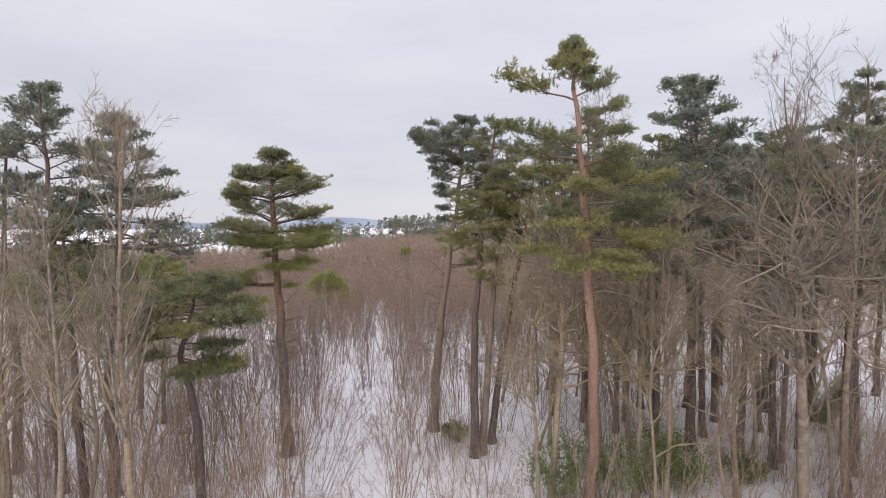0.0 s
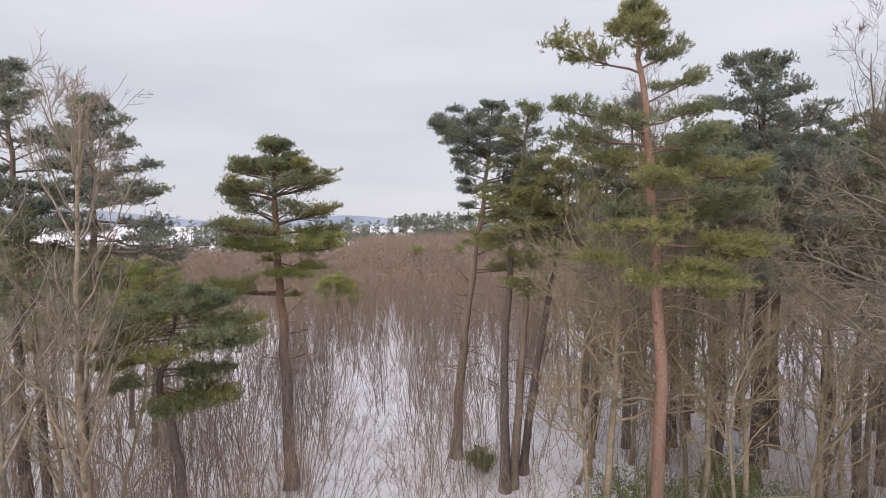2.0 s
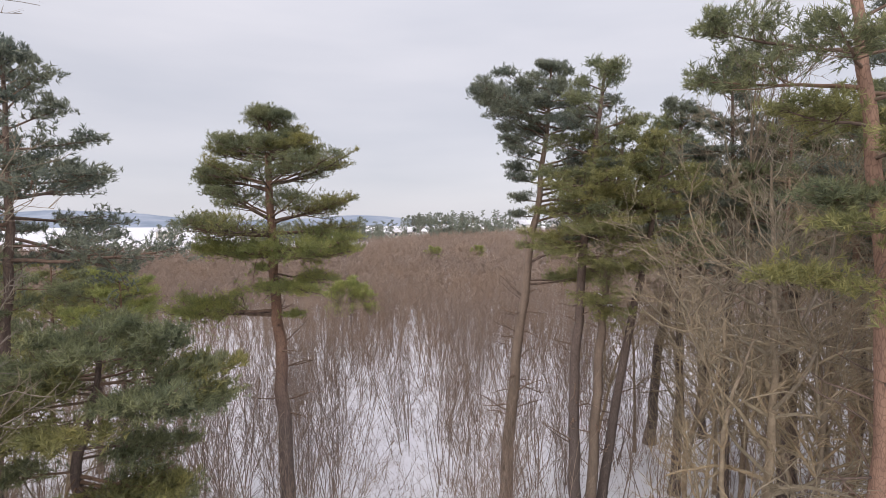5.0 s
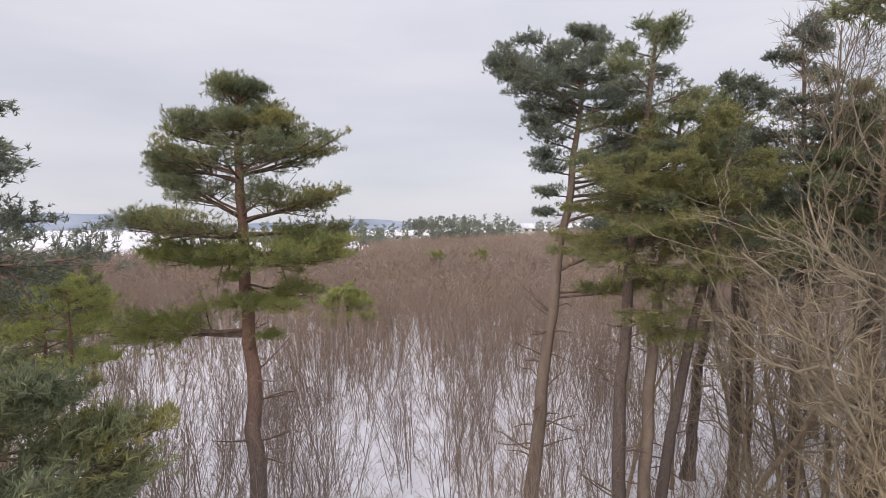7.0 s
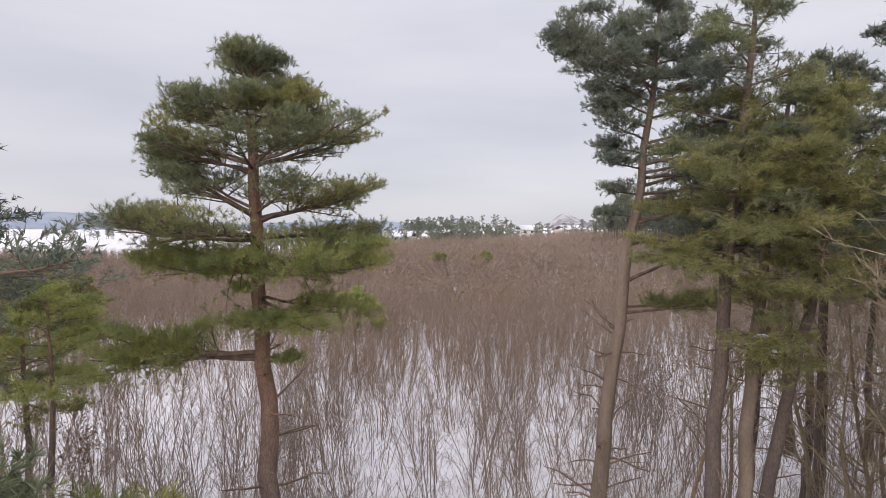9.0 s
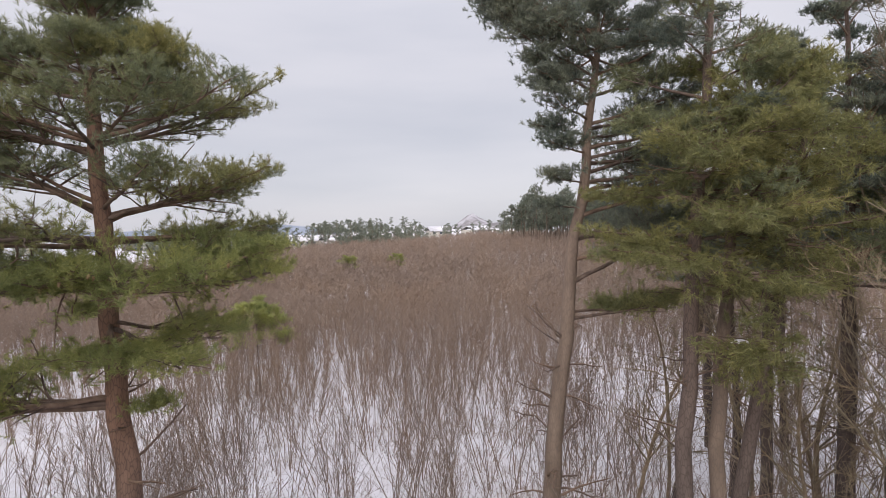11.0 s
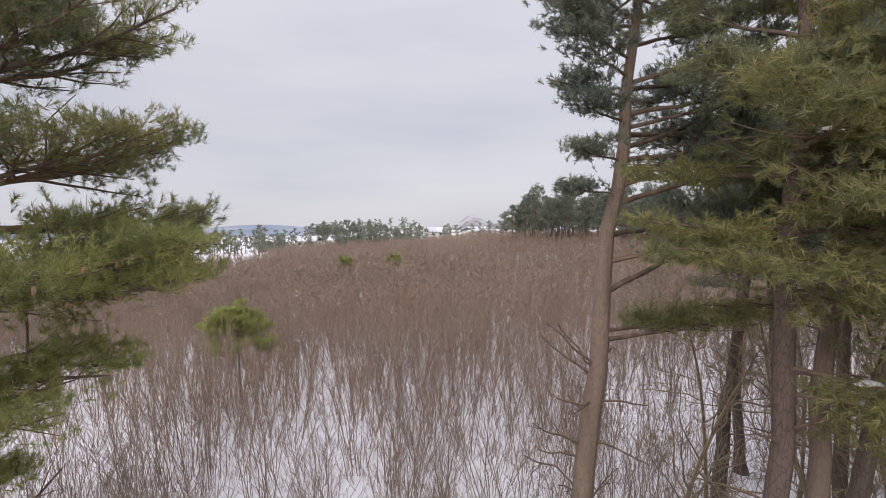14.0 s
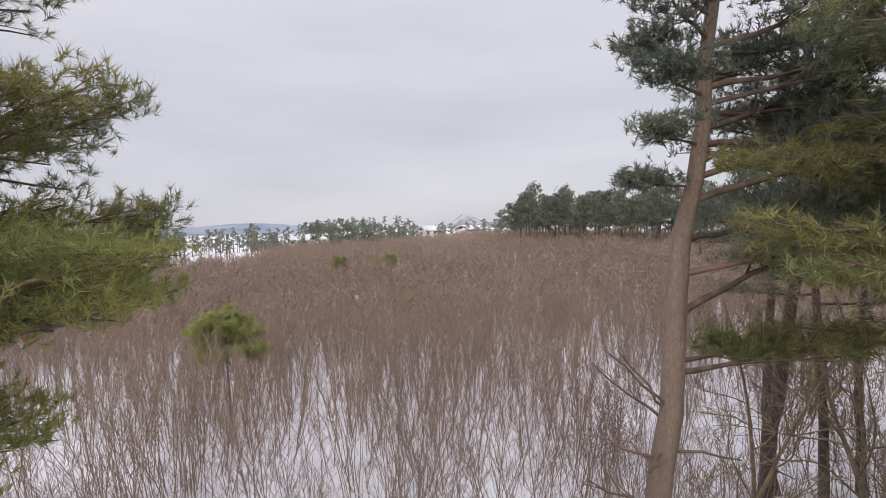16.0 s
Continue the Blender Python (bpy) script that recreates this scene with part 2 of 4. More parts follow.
def needles(p, d, rng, count, length, width):
    """Tufts of single thin needles round the shoots at p with directions d. Returns verts and triangles."""
    n = len(p)
    d = np.repeat(d, count, axis=0)
    base = np.repeat(p, count, axis=0) + d * (rng.random((n * count, 1)) - 0.6) * length * 1.2
    way = unit(d * 0.95 + unit(rng.normal(size=(n * count, 3))) * 0.8)
    ln = length * (0.75 + 0.5 * rng.random((n * count, 1)))
    side = unit(np.cross(way, rng.normal(size=(n * count, 3)))) * width / 2
    V = np.stack([base - side, base + side, base + way * ln], axis=1).reshape(-1, 3)
    return V, np.arange(len(V)).reshape(-1, 3)


def smooth_path(points, k):
    """k points along a smooth line through the few points given."""
    pts = [Vector(p) for p in points]
    pts = [2 * pts[0] - pts[1], *pts, 2 * pts[-1] - pts[-2]]
    out = []
    for u in np.linspace(0, len(points) - 1, k):
        i = min(int(u), len(points) - 2)
        f = u - i
        a, b, c, d = pts[i:i + 4]
        out.append(tuple(0.5 * ((2 * b) + (c - a) * f + (2 * a - 5 * b + 4 * c - d) * f * f + (3 * b - a - 3 * c + d) * f ** 3)))
    return np.array(out)


def smoothstep(a, b, v):
    u = np.clip((v - a) / (b - a), 0, 1)
    return u * u * (3 - 2 * u)


# ---- ground ----
def ground_z(x, y):
    """The lie of the land: a flat valley floor, a slope rising to the belt of pines and a far plateau."""
    x, y = np.asarray(x, float), np.asarray(y, float)
    z = 0.10 * np.sin(x * 0.43 + 1.0) * np.cos(y * 0.37) + 0.07 * np.sin(x * 1.1 + y * 0.9)
    z = z - 0.2 + 2.1 * smoothstep(12, 46, x) * smoothstep(38, 110, y)
    z = z + 2.4 * smoothstep(60, 150, y) * smoothstep(-45, 0, x)
    z = z + 6.0 * smoothstep(385, 435, y) * smoothstep(-75, -35, x)
    return z


def build_ground():
    u = np.linspace(-1, 1, 241)
    gx = 14 * np.sinh(6.0 * u)
    gy = 40 + 14 * np.sinh(6.0 * u)
    X, Y = np.meshgrid(gx, gy)
    V = np.stack([X, Y, ground_z(X, Y)], axis=-1).reshape(-1, 3)
    n = len(u)
    i = (np.arange(n - 1)[:, None] * n + np.arange(n - 1)[None, :]).reshape(-1, 1)
    F = np.concatenate([i, i + 1, i + n + 1, i + n], axis=1)
    ob = new("ground", mesh_of("ground", V, [F], SNOW, True))
    tagged(ob, "snow-covered valley floor with thin patches of litter", "ground", kind="structure")


build_ground()


def on_ground(x, y, sink=0.06):
    return (x, y, float(ground_z(x, y)) - sink)


# ---- pines ----
def trunk_mesh(path, r0, sides, k, rng, top=0.12):
    P = smooth_path(path, k)
    s = np.linspace(0, 1, k)
    P[1:-1, :2] += rng.normal(size=(k - 2, 2)) * r0 * 0.12
    R = r0 * ((1 - s) ** 0.75 * (1 - top) + top)
    R[0] *= 1.45
    R[1] *= 1.08
    return P, R


def pine_limb(start, r, az, length, elev, rng, droop=0.1):
    """The main line of one limb: out along az, bending down and then up at the tip."""
    k = 9
    s = np.linspace(0, 1, k)
    a = radians(az) + np.cumsum(rng.normal(size=k) * 0.07)
    e = radians(elev) - droop * np.sin(s * math.pi) + 0.12 * s * s + rng.normal(size=k) * 0.06
    step = length / (k - 1)
    d = np.stack([np.cos(e) * np.cos(a), np.cos(e) * np.sin(a), np.sin(e)], axis=1) * step
    P = np.concatenate([[np.zeros(3)], np.cumsum(d[1:], axis=0)]) + np.array(start)
    return P[None], (r * np.linspace(1, 0.25, k))[None]


def blades(P, R, rng, n, length, width, s0=0.2, up=0.3, spread=0.6):
    """Fine end twigs: n slim three-sided slivers off the polylines P. Returns verts and triangles."""
    N, k, _ = P.shape
    idx, f = rng.integers(0, N, n), (s0 + (1 - s0) * rng.random(n)) * (k - 1)
    i = np.minimum(f.astype(int), k - 2)
    w = (f - i)[:, None]
    base = P[idx, i] * (1 - w) + P[idx, i + 1] * w
    t = unit(P[idx, i + 1] - P[idx, i])
    way = unit(t * 0.7 + unit(rng.normal(size=(n, 3))) * spread + np.array([0, 0, up]))
    ln = length * (0.5 + rng.random((n, 1)))
    side = unit(np.cross(way, rng.normal(size=(n, 3)))) * width / 2
    V = np.stack([base - side, base + side, base + way * ln], axis=1).reshape(-1, 3)
    return V, np.arange(len(V)).reshape(-1, 3)


def triangles(v, q):
    return v, np.concatenate([q[:, [0, 1, 2]], q[:, [0, 2, 3]]])


def snow_lump(at, size, rng):
    """A small uneven cushion of snow."""
    n, rings = 8, 4
    vs = []
    for j in range(rings):
        e = j / (rings - 1) * math.pi / 2
        for i in range(n):
            a = i * 2 * math.pi / n
            r = size * math.cos(e * 0.96) * (0.75 + 0.5 * rng.random())
            vs.append((at[0] + r * 1.5 * math.cos(a), at[1] + r * math.sin(a), at[2] + size * 0.55 * math.sin(e)))
    i = (np.arange(rings - 1)[:, None] * n + np.arange(n)[None, :]).reshape(-1, 1)
    k = (np.arange(rings - 1)[:, None] * n + (np.arange(n) + 1)[None, :] % n).reshape(-1, 1)
    return np.array(vs), np.concatenate([i, k, k + n, i + n], axis=1)


def cone_mesh():
    """A closed hanging pine cone with rows of scales."""
    n, rings = 8, 7
    vs = []
    for j in range(rings):
        u = j / (rings - 1)
        r = 0.021 * math.sin(math.pi * min(0.97, 0.12 + u * 0.86)) * (1.12 if j % 2 else 0.9)
        vs += [(r * math.cos((i + 0.5 * (j % 2)) * math.tau / n), r * math.sin((i + 0.5 * (j % 2)) * math.tau / n), -0.075 * u) for i in range(n)]
    i = (np.arange(rings - 1)[:, None] * n + np.arange(n)[None, :]).reshape(-1, 1)
    k = (np.arange(rings - 1)[:, None] * n + (np.arange(n) + 1)[None, :] % n).reshape(-1, 1)
    return mesh_of("pine_cone", np.array(vs), [np.concatenate([i, i + n, k + n, k], axis=1)], CONE)


CONE_MESH = cone_mesh()


def pine(name, place, label, path, r0, limbs, seed, bark, needle, density=1.0, count=16, nlen=0.13, nwid=0.013, dead=10, group="", inner=0.3, sides=10, hang=0.0, fine=False, snow=0, low=None, z_low=0.0):
    """A pine: trunk, each limb with its needles, dead stubs. limbs: rows of height, azimuth, length, elevation."""
    rng = np.random.default_rng(seed)
    tree = thing(name, place, label, "tree", group)
    P, R = trunk_mesh(path, r0, sides, 22, rng)
    v, f = tubes(P[None], R[None], sides)
    part("trunk", mesh_of("trunk", v, [f], bark, True), tree)
    for h, az, ln, el in limbs:
        start = np.array([np.interp(h, P[:, 2], P[:, j]) for j in range(3)])
        rt = float(np.interp(h, P[:, 2], R))
        r = min(rt * 0.5, 0.012 + 0.0125 * ln)
        L, LR = pine_limb(start, r, az, ln, el, rng)
        n2 = int(5 + 4.5 * ln)
        S, SR = grow(L, LR, rng, n2, inner, 1.0, 0.5, 55, 0.05, 0.92, 5, 0.10, 0.6, even=0.75)
        n3 = int(n2 * 2.4)
        T, TR = grow(S, SR, rng, n3, 0.25, 1.0, 0.5, 48, 0.10 - hang, 0.75, 3, 0.12, 0.6)
        TR = np.maximum(TR, 0.0035)
        wood = joined([tubes(L, LR, 6), tubes(S, SR, 4), tubes(T, TR, 3)] if fine else [tubes(L, LR, 5), tubes(S[:, ::2], SR[:, ::2], 3), tubes(T[:, ::2], TR[:, ::2], 3)])
        ends = np.concatenate([T[:, -1], T[:, 1], S[:, -1], S[:, 2], L[0, 5:]])
        ways = unit(np.concatenate([T[:, -1] - T[:, -2], T[:, 1] - T[:, 0], S[:, -1] - S[:, -2], S[:, 2] - S[:, 1], L[0, 5:] - L[0, 4:-1]]))
        m = int(density * (40 + 66 * ln))
        pick = rng.integers(0, len(ends), m)
        p = ends[pick] + rng.normal(size=(m, 3)) * np.array([0.14, 0.14, 0.045]) + np.array([0, 0, 0.04 - 0.5 * hang])
        d = unit(ways[pick] * 0.8 + rng.normal(size=(m, 3)) * 0.5 + np.array([0, 0, 0.45 - 2.0 * hang]))
        keep = np.linalg.norm(p - start, axis=1) < ln * 1.08 + 0.1
        leaf = needles(p[keep], d[keep], rng, count, nlen, nwid)
        limb = part("limb", mesh_of("limb", wood[0], [wood[1]], LIMB, True), tree)
        kind = needle[rng.integers(len(needle))] if isinstance(needle, list) else needle
        part("needles", mesh_of("needles", leaf[0], [leaf[1]], low if low and h < z_low else kind), limb, kind="stuff")
        if fine and 9.0 < h < 9.5:
            for c in range(4):
                hang_at = S[int(rng.integers(len(S))), 3] if c else L[0, 6]
                cone = part("pine_cone", CONE_MESH, limb, "small brown cone hanging from the limb")
                cone.location = tuple(hang_at - np.array([0, 0, 0.01]))
                cone.rotation_euler = (rng.normal() * 0.3, rng.normal() * 0.3, 0)
        if snow and rng.random() < snow:
            lump = snow_lump(L[0, 4] + np.array([0, 0, LR[0, 4] * 0.5]), 0.045 + 0.065 * rng.random(), rng)
            part("snow_patch", mesh_of("snow_patch", lump[0], [lump[1]], SNOW, True), limb, "small patch of snow left on the limb")
    if dead:
        top = min(h for h, *_ in limbs) / P[-1, 2]
        D, DR = grow(P[None], R[None], rng, dead, 0.25, max(top, 0.4), 0.075, 75, -0.05, 0.4, 5, 0.2, 0.16)
        for j in range(dead):
            E, ER = grow(D[j:j + 1], DR[j:j + 1], rng, 3, 0.3, 1.0, 0.5, 50, 0.0, 0.3, 3, 0.2, 0.6)
            w = joined([tubes(D[j:j + 1], DR[j:j + 1], 4), tubes(E, ER, 3)])
            part("dead_branch", mesh_of("dead_branch", w[0], [w[1]], LIMB), tree, "bare dead branch")
    return tree


def crown_limbs(rng, z0, z1, n, reach, shape=0.7, lift=(0, 40)):
    """Limb rows for a crown from z0 to z1: longest low down, short and steep at the top."""
    rows = []
    for i in range(n):
        s = (i + rng.random() * 0.8) / n
        ln = reach * ((1 - s) ** shape * 0.9 + 0.16) * (0.7 + 0.5 * rng.random())
        rows.append((z0 + (z1 - z0) * s, i * 137.5 + rng.normal() * 25, ln, lift[0] + (lift[1] - lift[0]) * s + rng.normal() * 8))
    return rows


rng = np.random.default_rng(11)
# the lone pine over the thicket
LONE = [(7.3, 192, 3.4, 5), (7.35, 202, 3.1, 6), (7.4, 182, 2.8, 5), (7.45, 210, 2.8, 7), (7.4, 196, 2.5, 9), (7.2, -5, 0.9, 12), (8.5, 318, 2.3, -6), (8.55, 300, 2.2, -6), (8.6, 350, 2.0, -4), (8.5, 283, 1.9, -6), (8.7, 150, 0.8, 5)]
LONE += [(9.1, 0, 3.0, 5), (9.15, 332, 2.7, 5), (9.1, 300, 2.3, 6), (9.2, 268, 2.1, 7), (9.15, 205, 2.1, 6), (9.1, 238, 2.1, 6), (9.2, 165, 1.9, 7), (9.25, 28, 2.7, 5), (9.2, 60, 2.1, 6), (9.2, 118, 2.1, 6), (9.3, 345, 2.8, 7), (9.25, 316, 2.5, 6), (9.3, 285, 2.0, 8), (9.3, 190, 2.3, 8), (9.3, 12, 2.9, 6), (9.25, 222, 2.2, 8)]
LONE += [(9.75, 238, 3.1, 7), (9.8, 250, 3.0, 8), (9.85, 224, 2.7, 9), (9.8, 190, 2.2, 9), (9.85, 165, 2.1, 8), (9.8, 18, 2.9, 4), (9.85, 42, 2.6, 6)]
LONE += [(10.2, 170, 2.4, 36), (10.25, 195, 2.3, 34), (10.4, 182, 2.2, 32), (10.1, 354, 2.7, 18), (10.2, 10, 2.7, 17), (10.15, 330, 2.3, 19), (10.3, 230, 2.0, 24), (10.3, 100, 2.0, 22), (10.3, 300, 1.9, 22)]
LONE += [(11.2, 185, 2.15, 14), (11.1, 205, 1.95, 15), (11.2, 162, 1.9, 15), (11.3, 176, 2.0, 18), (11.25, 2, 2.9, 23), (11.35, 345, 2.5, 22), (11.3, 16, 2.5, 20), (11.2, 270, 1.8, 20), (11.4, 90, 1.9, 20), (11.3, 235, 1.9, 18), (11.3, 310, 2.0, 20)]
LONE += [(11.9, 190, 1.8, 18), (12.0, 165, 1.7, 18), (12.0, 0, 1.7, 18), (11.9, 22, 1.7, 18), (12.0, 280, 1.5, 20), (12.0, 100, 1.5, 20), (12.1, 225, 1.6, 18), (12.1, 325, 1.6, 18), (12.3, 180, 1.6, 16), (12.3, 350, 1.5, 18)]
LONE += crown_limbs(rng, 12.1, 13.15, 22, 1.25, 0.25, (5, 40))
LONE = [(h, az + 14, ln * 0.93, el) if (az < 30 or az > 325) and h > 9 else (h, az, ln, el) for h, az, ln, el in LONE]
pine("lone_pine", on_ground(-6.78, 24.0), "tall red pine with layered green pads standing alone in the thicket",
     [(0.0, 0, 0), (-0.40, 0.95, 3), (-0.74, 1.45, 6), (-0.98, 1.68, 9), (-1.02, 1.5, 12), (-0.85, 1.25, 13.35)], 0.245, LONE, 21, BARK_GREY, [NEEDLE, NEEDLE, NEEDLE_YELLOW], 1.5, 28, 0.095, 0.0066, 16, sides=14, fine=True, snow=0.25, low=NEEDLE_FRESH, z_low=9.5)

# the red-barked pine beside the grove
RED = [(9.4, 265, 2.2, 2), (9.5, 215, 2.0, 2), (9.6, 320, 2.3, 5), (10.4, 20, 2.2, 6), (10.6, 200, 1.4, 10), (11.0, 340, 2.4, 8), (11.6, 30, 2.2, 12), (11.8, 190, 1.6, 10), (12.2, 300, 1.8, 12),
       (12.4, 165, 2.3, 10), (12.9, 10, 1.7, 20), (13.0, 178, 2.2, 12), (13.5, 350, 1.4, 30), (14.3, 172, 2.5, 20), (14.4, 15, 1.6, 30), (14.6, 260, 1.2, 30)]
RED += [(9.2, 240, 2.4, 0), (9.3, 290, 2.6, 0), (9.9, 340, 2.8, 3), (10.2, 250, 2.2, 4), (10.8, 5, 2.9, 4), (11.3, 260, 2.0, 8), (11.5, 345, 2.6, 8), (11.9, 45, 2.4, 8), (12.3, 20, 2.2, 10), (12.7, 230, 1.6, 12)]
RED += crown_limbs(rng, 14.8, 16.2, 9, 0.95, 0.8, (20, 60))
pine("red_pine", on_ground(5.4, 20.0), "tall pine with a bare straight red trunk and open crown", [(0.0, 0, 0), (-0.23, -1.2, 3), (-0.6, -2.3, 6), (-0.9, -2.75, 9), (-1.07, -2.5, 12), (-1.2, -2.2, 14.4), (-1.25, -2.0, 16.1)],
     0.20, RED, 22, BARK_RED, [NEEDLE, NEEDLE_YELLOW, NEEDLE], 1.7, 16, 0.12, 0.016, 10, sides=12, low=NEEDLE_YELLOW, z_low=10.3)


def grove_pine(x, y, h, r, z0, n, reach, bark, needle, label, lean=(0.0, 0.0), density=1.2, extra=(), hang=0.0, dead=14, name="pine_tree", group="pines of the grove", lift=(0, 40), snow=0, shape=0.7, count=9, nwid=0.027, inner=0.3, nlen=0.12, path=None, low=None, z_low=0.0):
    seed = int(abs(x) * 131 + abs(y) * 17 + h * 7)
    r_ = np.random.default_rng(seed)
    path = path or [(0, 0, 0), (lean[0] * 0.3 + r_.normal() * 0.1, lean[1] * 0.3 + r_.normal() * 0.1, h * 0.33), (lean[0] * 0.65 + r_.normal() * 0.12, lean[1] * 0.65, h * 0.66), (lean[0], lean[1], h)]
    limbs = list(extra) + crown_limbs(r_, z0, h - 0.15, n, reach, shape, lift)
    return pine(name, on_ground(x, y), label, path, r, limbs, seed, bark, needle, density, count, nlen, nwid, dead, group, hang=hang, snow=snow, inner=inner, low=low, z_low=z_low)


# the pair and trio by the open thicket
TAN = [(10.6, 195, 0.8, 5), (11.1, 205, 1.0, 6), (11.7, 212, 1.2, 10), (12.1, 200, 1.2, 8), (12.4, 218, 1.5, 14), (12.7, 205, 1.6, 16), (13.0, 212, 1.7, 18), (13.3, 200, 2.0, 20), (13.6, 215, 2.2, 20), (13.6, 185, 2.3, 22),
       (13.8, 178, 2.6, 20), (14.0, 165, 2.7, 20), (14.1, 195, 2.6, 18), (14.2, 150, 2.2, 24), (14.5, 180, 1.9, 30), (13.4, 240, 1.4, 20), (13.8, 265, 1.4, 22), (13.2, 110, 1.8, 18)]
TAN += [(10.7, 0, 2.8, 16), (11.1, 18, 3.0, 14), (11.8, 2, 2.8, 16), (12.2, 22, 2.6, 16), (11.5, 38, 2.8, 12), (8.3, 355, 2.4, 8), (8.45, 14, 1.9, 4), (9.0, 2, 3.1, 26), (9.5, 335, 2.5, 14), (9.9, 22, 2.9, 12), (10.4, 350, 2.9, 18), (10.9, 30, 2.7, 10), (11.3, 8, 2.7, 20), (11.6, 325, 2.2, 14), (12.0, 50, 2.2, 14), (12.3, 350, 2.3, 20), (12.9, 25, 2.1, 16), (13.3, 330, 1.8, 20)]
grove_pine(-0.45, 27.6, 15.6, 0.235, 13.6, 18, 1.5, BARK_TAN, NEEDLE_DARK, "slender leaning pine with a long bare tan trunk", density=1.75, nlen=0.10, count=18, nwid=0.012, extra=TAN, shape=0.5,
           path=[(0, 0, 0), (0.12, -0.2, 3), (0.40, -0.15, 6), (0.76, 0.0, 9), (1.2, 0.1, 12), (1.55, 0.1, 15.6)], group="pines by the thicket", dead=28, low=NEEDLE_YELLOW, z_low=8.7)
DROOP = [(8.1, 330, 1.7, -4), (8.4, 300, 1.8, 0), (9.2, 20, 2.0, 0), (9.3, 340, 2.2, 2), (9.5, 285, 2.0, 0), (9.7, 240, 1.9, 2), (9.9, 200, 1.9, 2), (10.1, 160, 1.8, 2), (10.3, 262, 2.2, 4), (10.5, 300, 2.3, 4),
         (10.7, 140, 1.8, 8), (11.0, 250, 2.0, 8), (11.2, 30, 2.2, 8), (11.5, 275, 2.0, 10), (11.8, 190, 1.8, 10), (12.0, 345, 2.0, 12)]
grove_pine(1.43, 24.5, 15.4, 0.20, 10.6, 23, 1.8, BARK_DARK, [NEEDLE, NEEDLE_DARK, NEEDLE], "dense pine with drooping yellowish green needles", density=1.35, hang=0.2, nlen=0.115, group="pines by the thicket", snow=0.4, shape=0.4, count=20, nwid=0.011, inner=0.15,
           path=[(0, 0, 0), (0.0, 0.5, 3), (0.03, 0.8, 6), (0.35, 0.9, 10), (0.7, 1.2, 13), (1.1, 1.5, 15.4)], extra=DROOP, low=NEEDLE_YELLOW, z_low=11.8)
grove_pine(1.75, 24.8, 13.2, 0.19, 9.7, 17, 1.9, BARK_TAN, [NEEDLE_YELLOW, NEEDLE_YELLOW, NEEDLE], "bushy pine with drooping yellowed needles", density=1.25, hang=0.24, nlen=0.12, group="pines by the thicket", snow=0.4, shape=0.4, count=18, nwid=0.012, inner=0.15,
           path=[(0, 0, 0), (0.25, 0.4, 3), (0.6, 0.8, 7.5), (0.95, 0.9, 10.5), (1.2, 0.8, 13.2)])
grove_pine(2.3, 25.9, 12.8, 0.18, 8.9, 18, 2.1, BARK_DARK, [NEEDLE_YELLOW, NEEDLE_YELLOW, NEEDLE], "bushy pine with drooping yellowed needles", density=1.25, hang=0.22, nlen=0.12, group="pines by the thicket", snow=0.4, shape=0.4, count=16, nwid=0.014, inner=0.15,
           path=[(0, 0, 0), (0.3, 0.0, 3), (0.9, -0.1, 7), (1.5, -0.2, 10), (1.9, -0.2, 12.8)])
grove_pine(6.0, 29.4, 14.4, 0.18, 8.8, 28, 2.3, BARK_DARK, [NEEDLE_DARK, NEEDLE_DARK, NEEDLE], "tall dark pine leaning out of the grove", (-0.3, -0.8), 1.3, hang=0.05, group="pines by the thicket", lift=(5, 50), snow=0.3, count=12, nwid=0.02)
grove_pine(6.76, 34.5, 14.2, 0.24, 9.4, 24, 2.4, BARK_DARK, [NEEDLE_DARK, NEEDLE], "dark pine with a thick curved foot", (1.2, -0.4), 1.1, group="pines by the thicket", count=9, nwid=0.028)
grove_pine(11.4, 39.7, 14.0, 0.22, 9.2, 22, 2.6, BARK_DARK, NEEDLE_DARK, "dark pine standing in the grove", density=1.0, count=7, nwid=0.038)

# the grove
grove_pine(10.0, 26.0, 14.2, 0.19, 9.2, 24, 2.4, BARK_RED, NEEDLE, "pine with an orange-red trunk in the grove")
grove_pine(11.2, 24.8, 16.4, 0.22, 9.6, 34, 2.9, BARK_DARK, NEEDLE_DARK, "tall dark pine with a broad dense crown", density=1.5, shape=0.4)
grove_pine(14.3, 28.8, 15.2, 0.20, 9.5, 26, 2.7, BARK_GREY, NEEDLE_DARK, "dark pine standing in the grove")
grove_pine(15.9, 27.6, 14.5, 0.19, 9.2, 26, 2.6, BARK_DARK, NEEDLE_DARK, "dark pine standing in the grove")
grove_pine(18.0, 24.6, 16.5, 0.21, 9.4, 26, 2.6, BARK_DARK, NEEDLE_DARK, "tall dark pine at the edge of the grove")
grove_pine(16.9, 22.4, 16.6, 0.21, 9.0, 22, 2.3, BARK_DARK, NEEDLE_DARK, "tall dark pine at the edge of the grove")
grove_pine(8.4, 26.6, 13.4, 0.14, 9.2, 24, 2.3, BARK_GREY, NEEDLE, "thin pine standing in the grove")
grove_pine(7.3, 28.3, 15.8, 0.18, 8.8, 32, 2.3, BARK_DARK, NEEDLE_DARK, "dark pine standing in the grove")
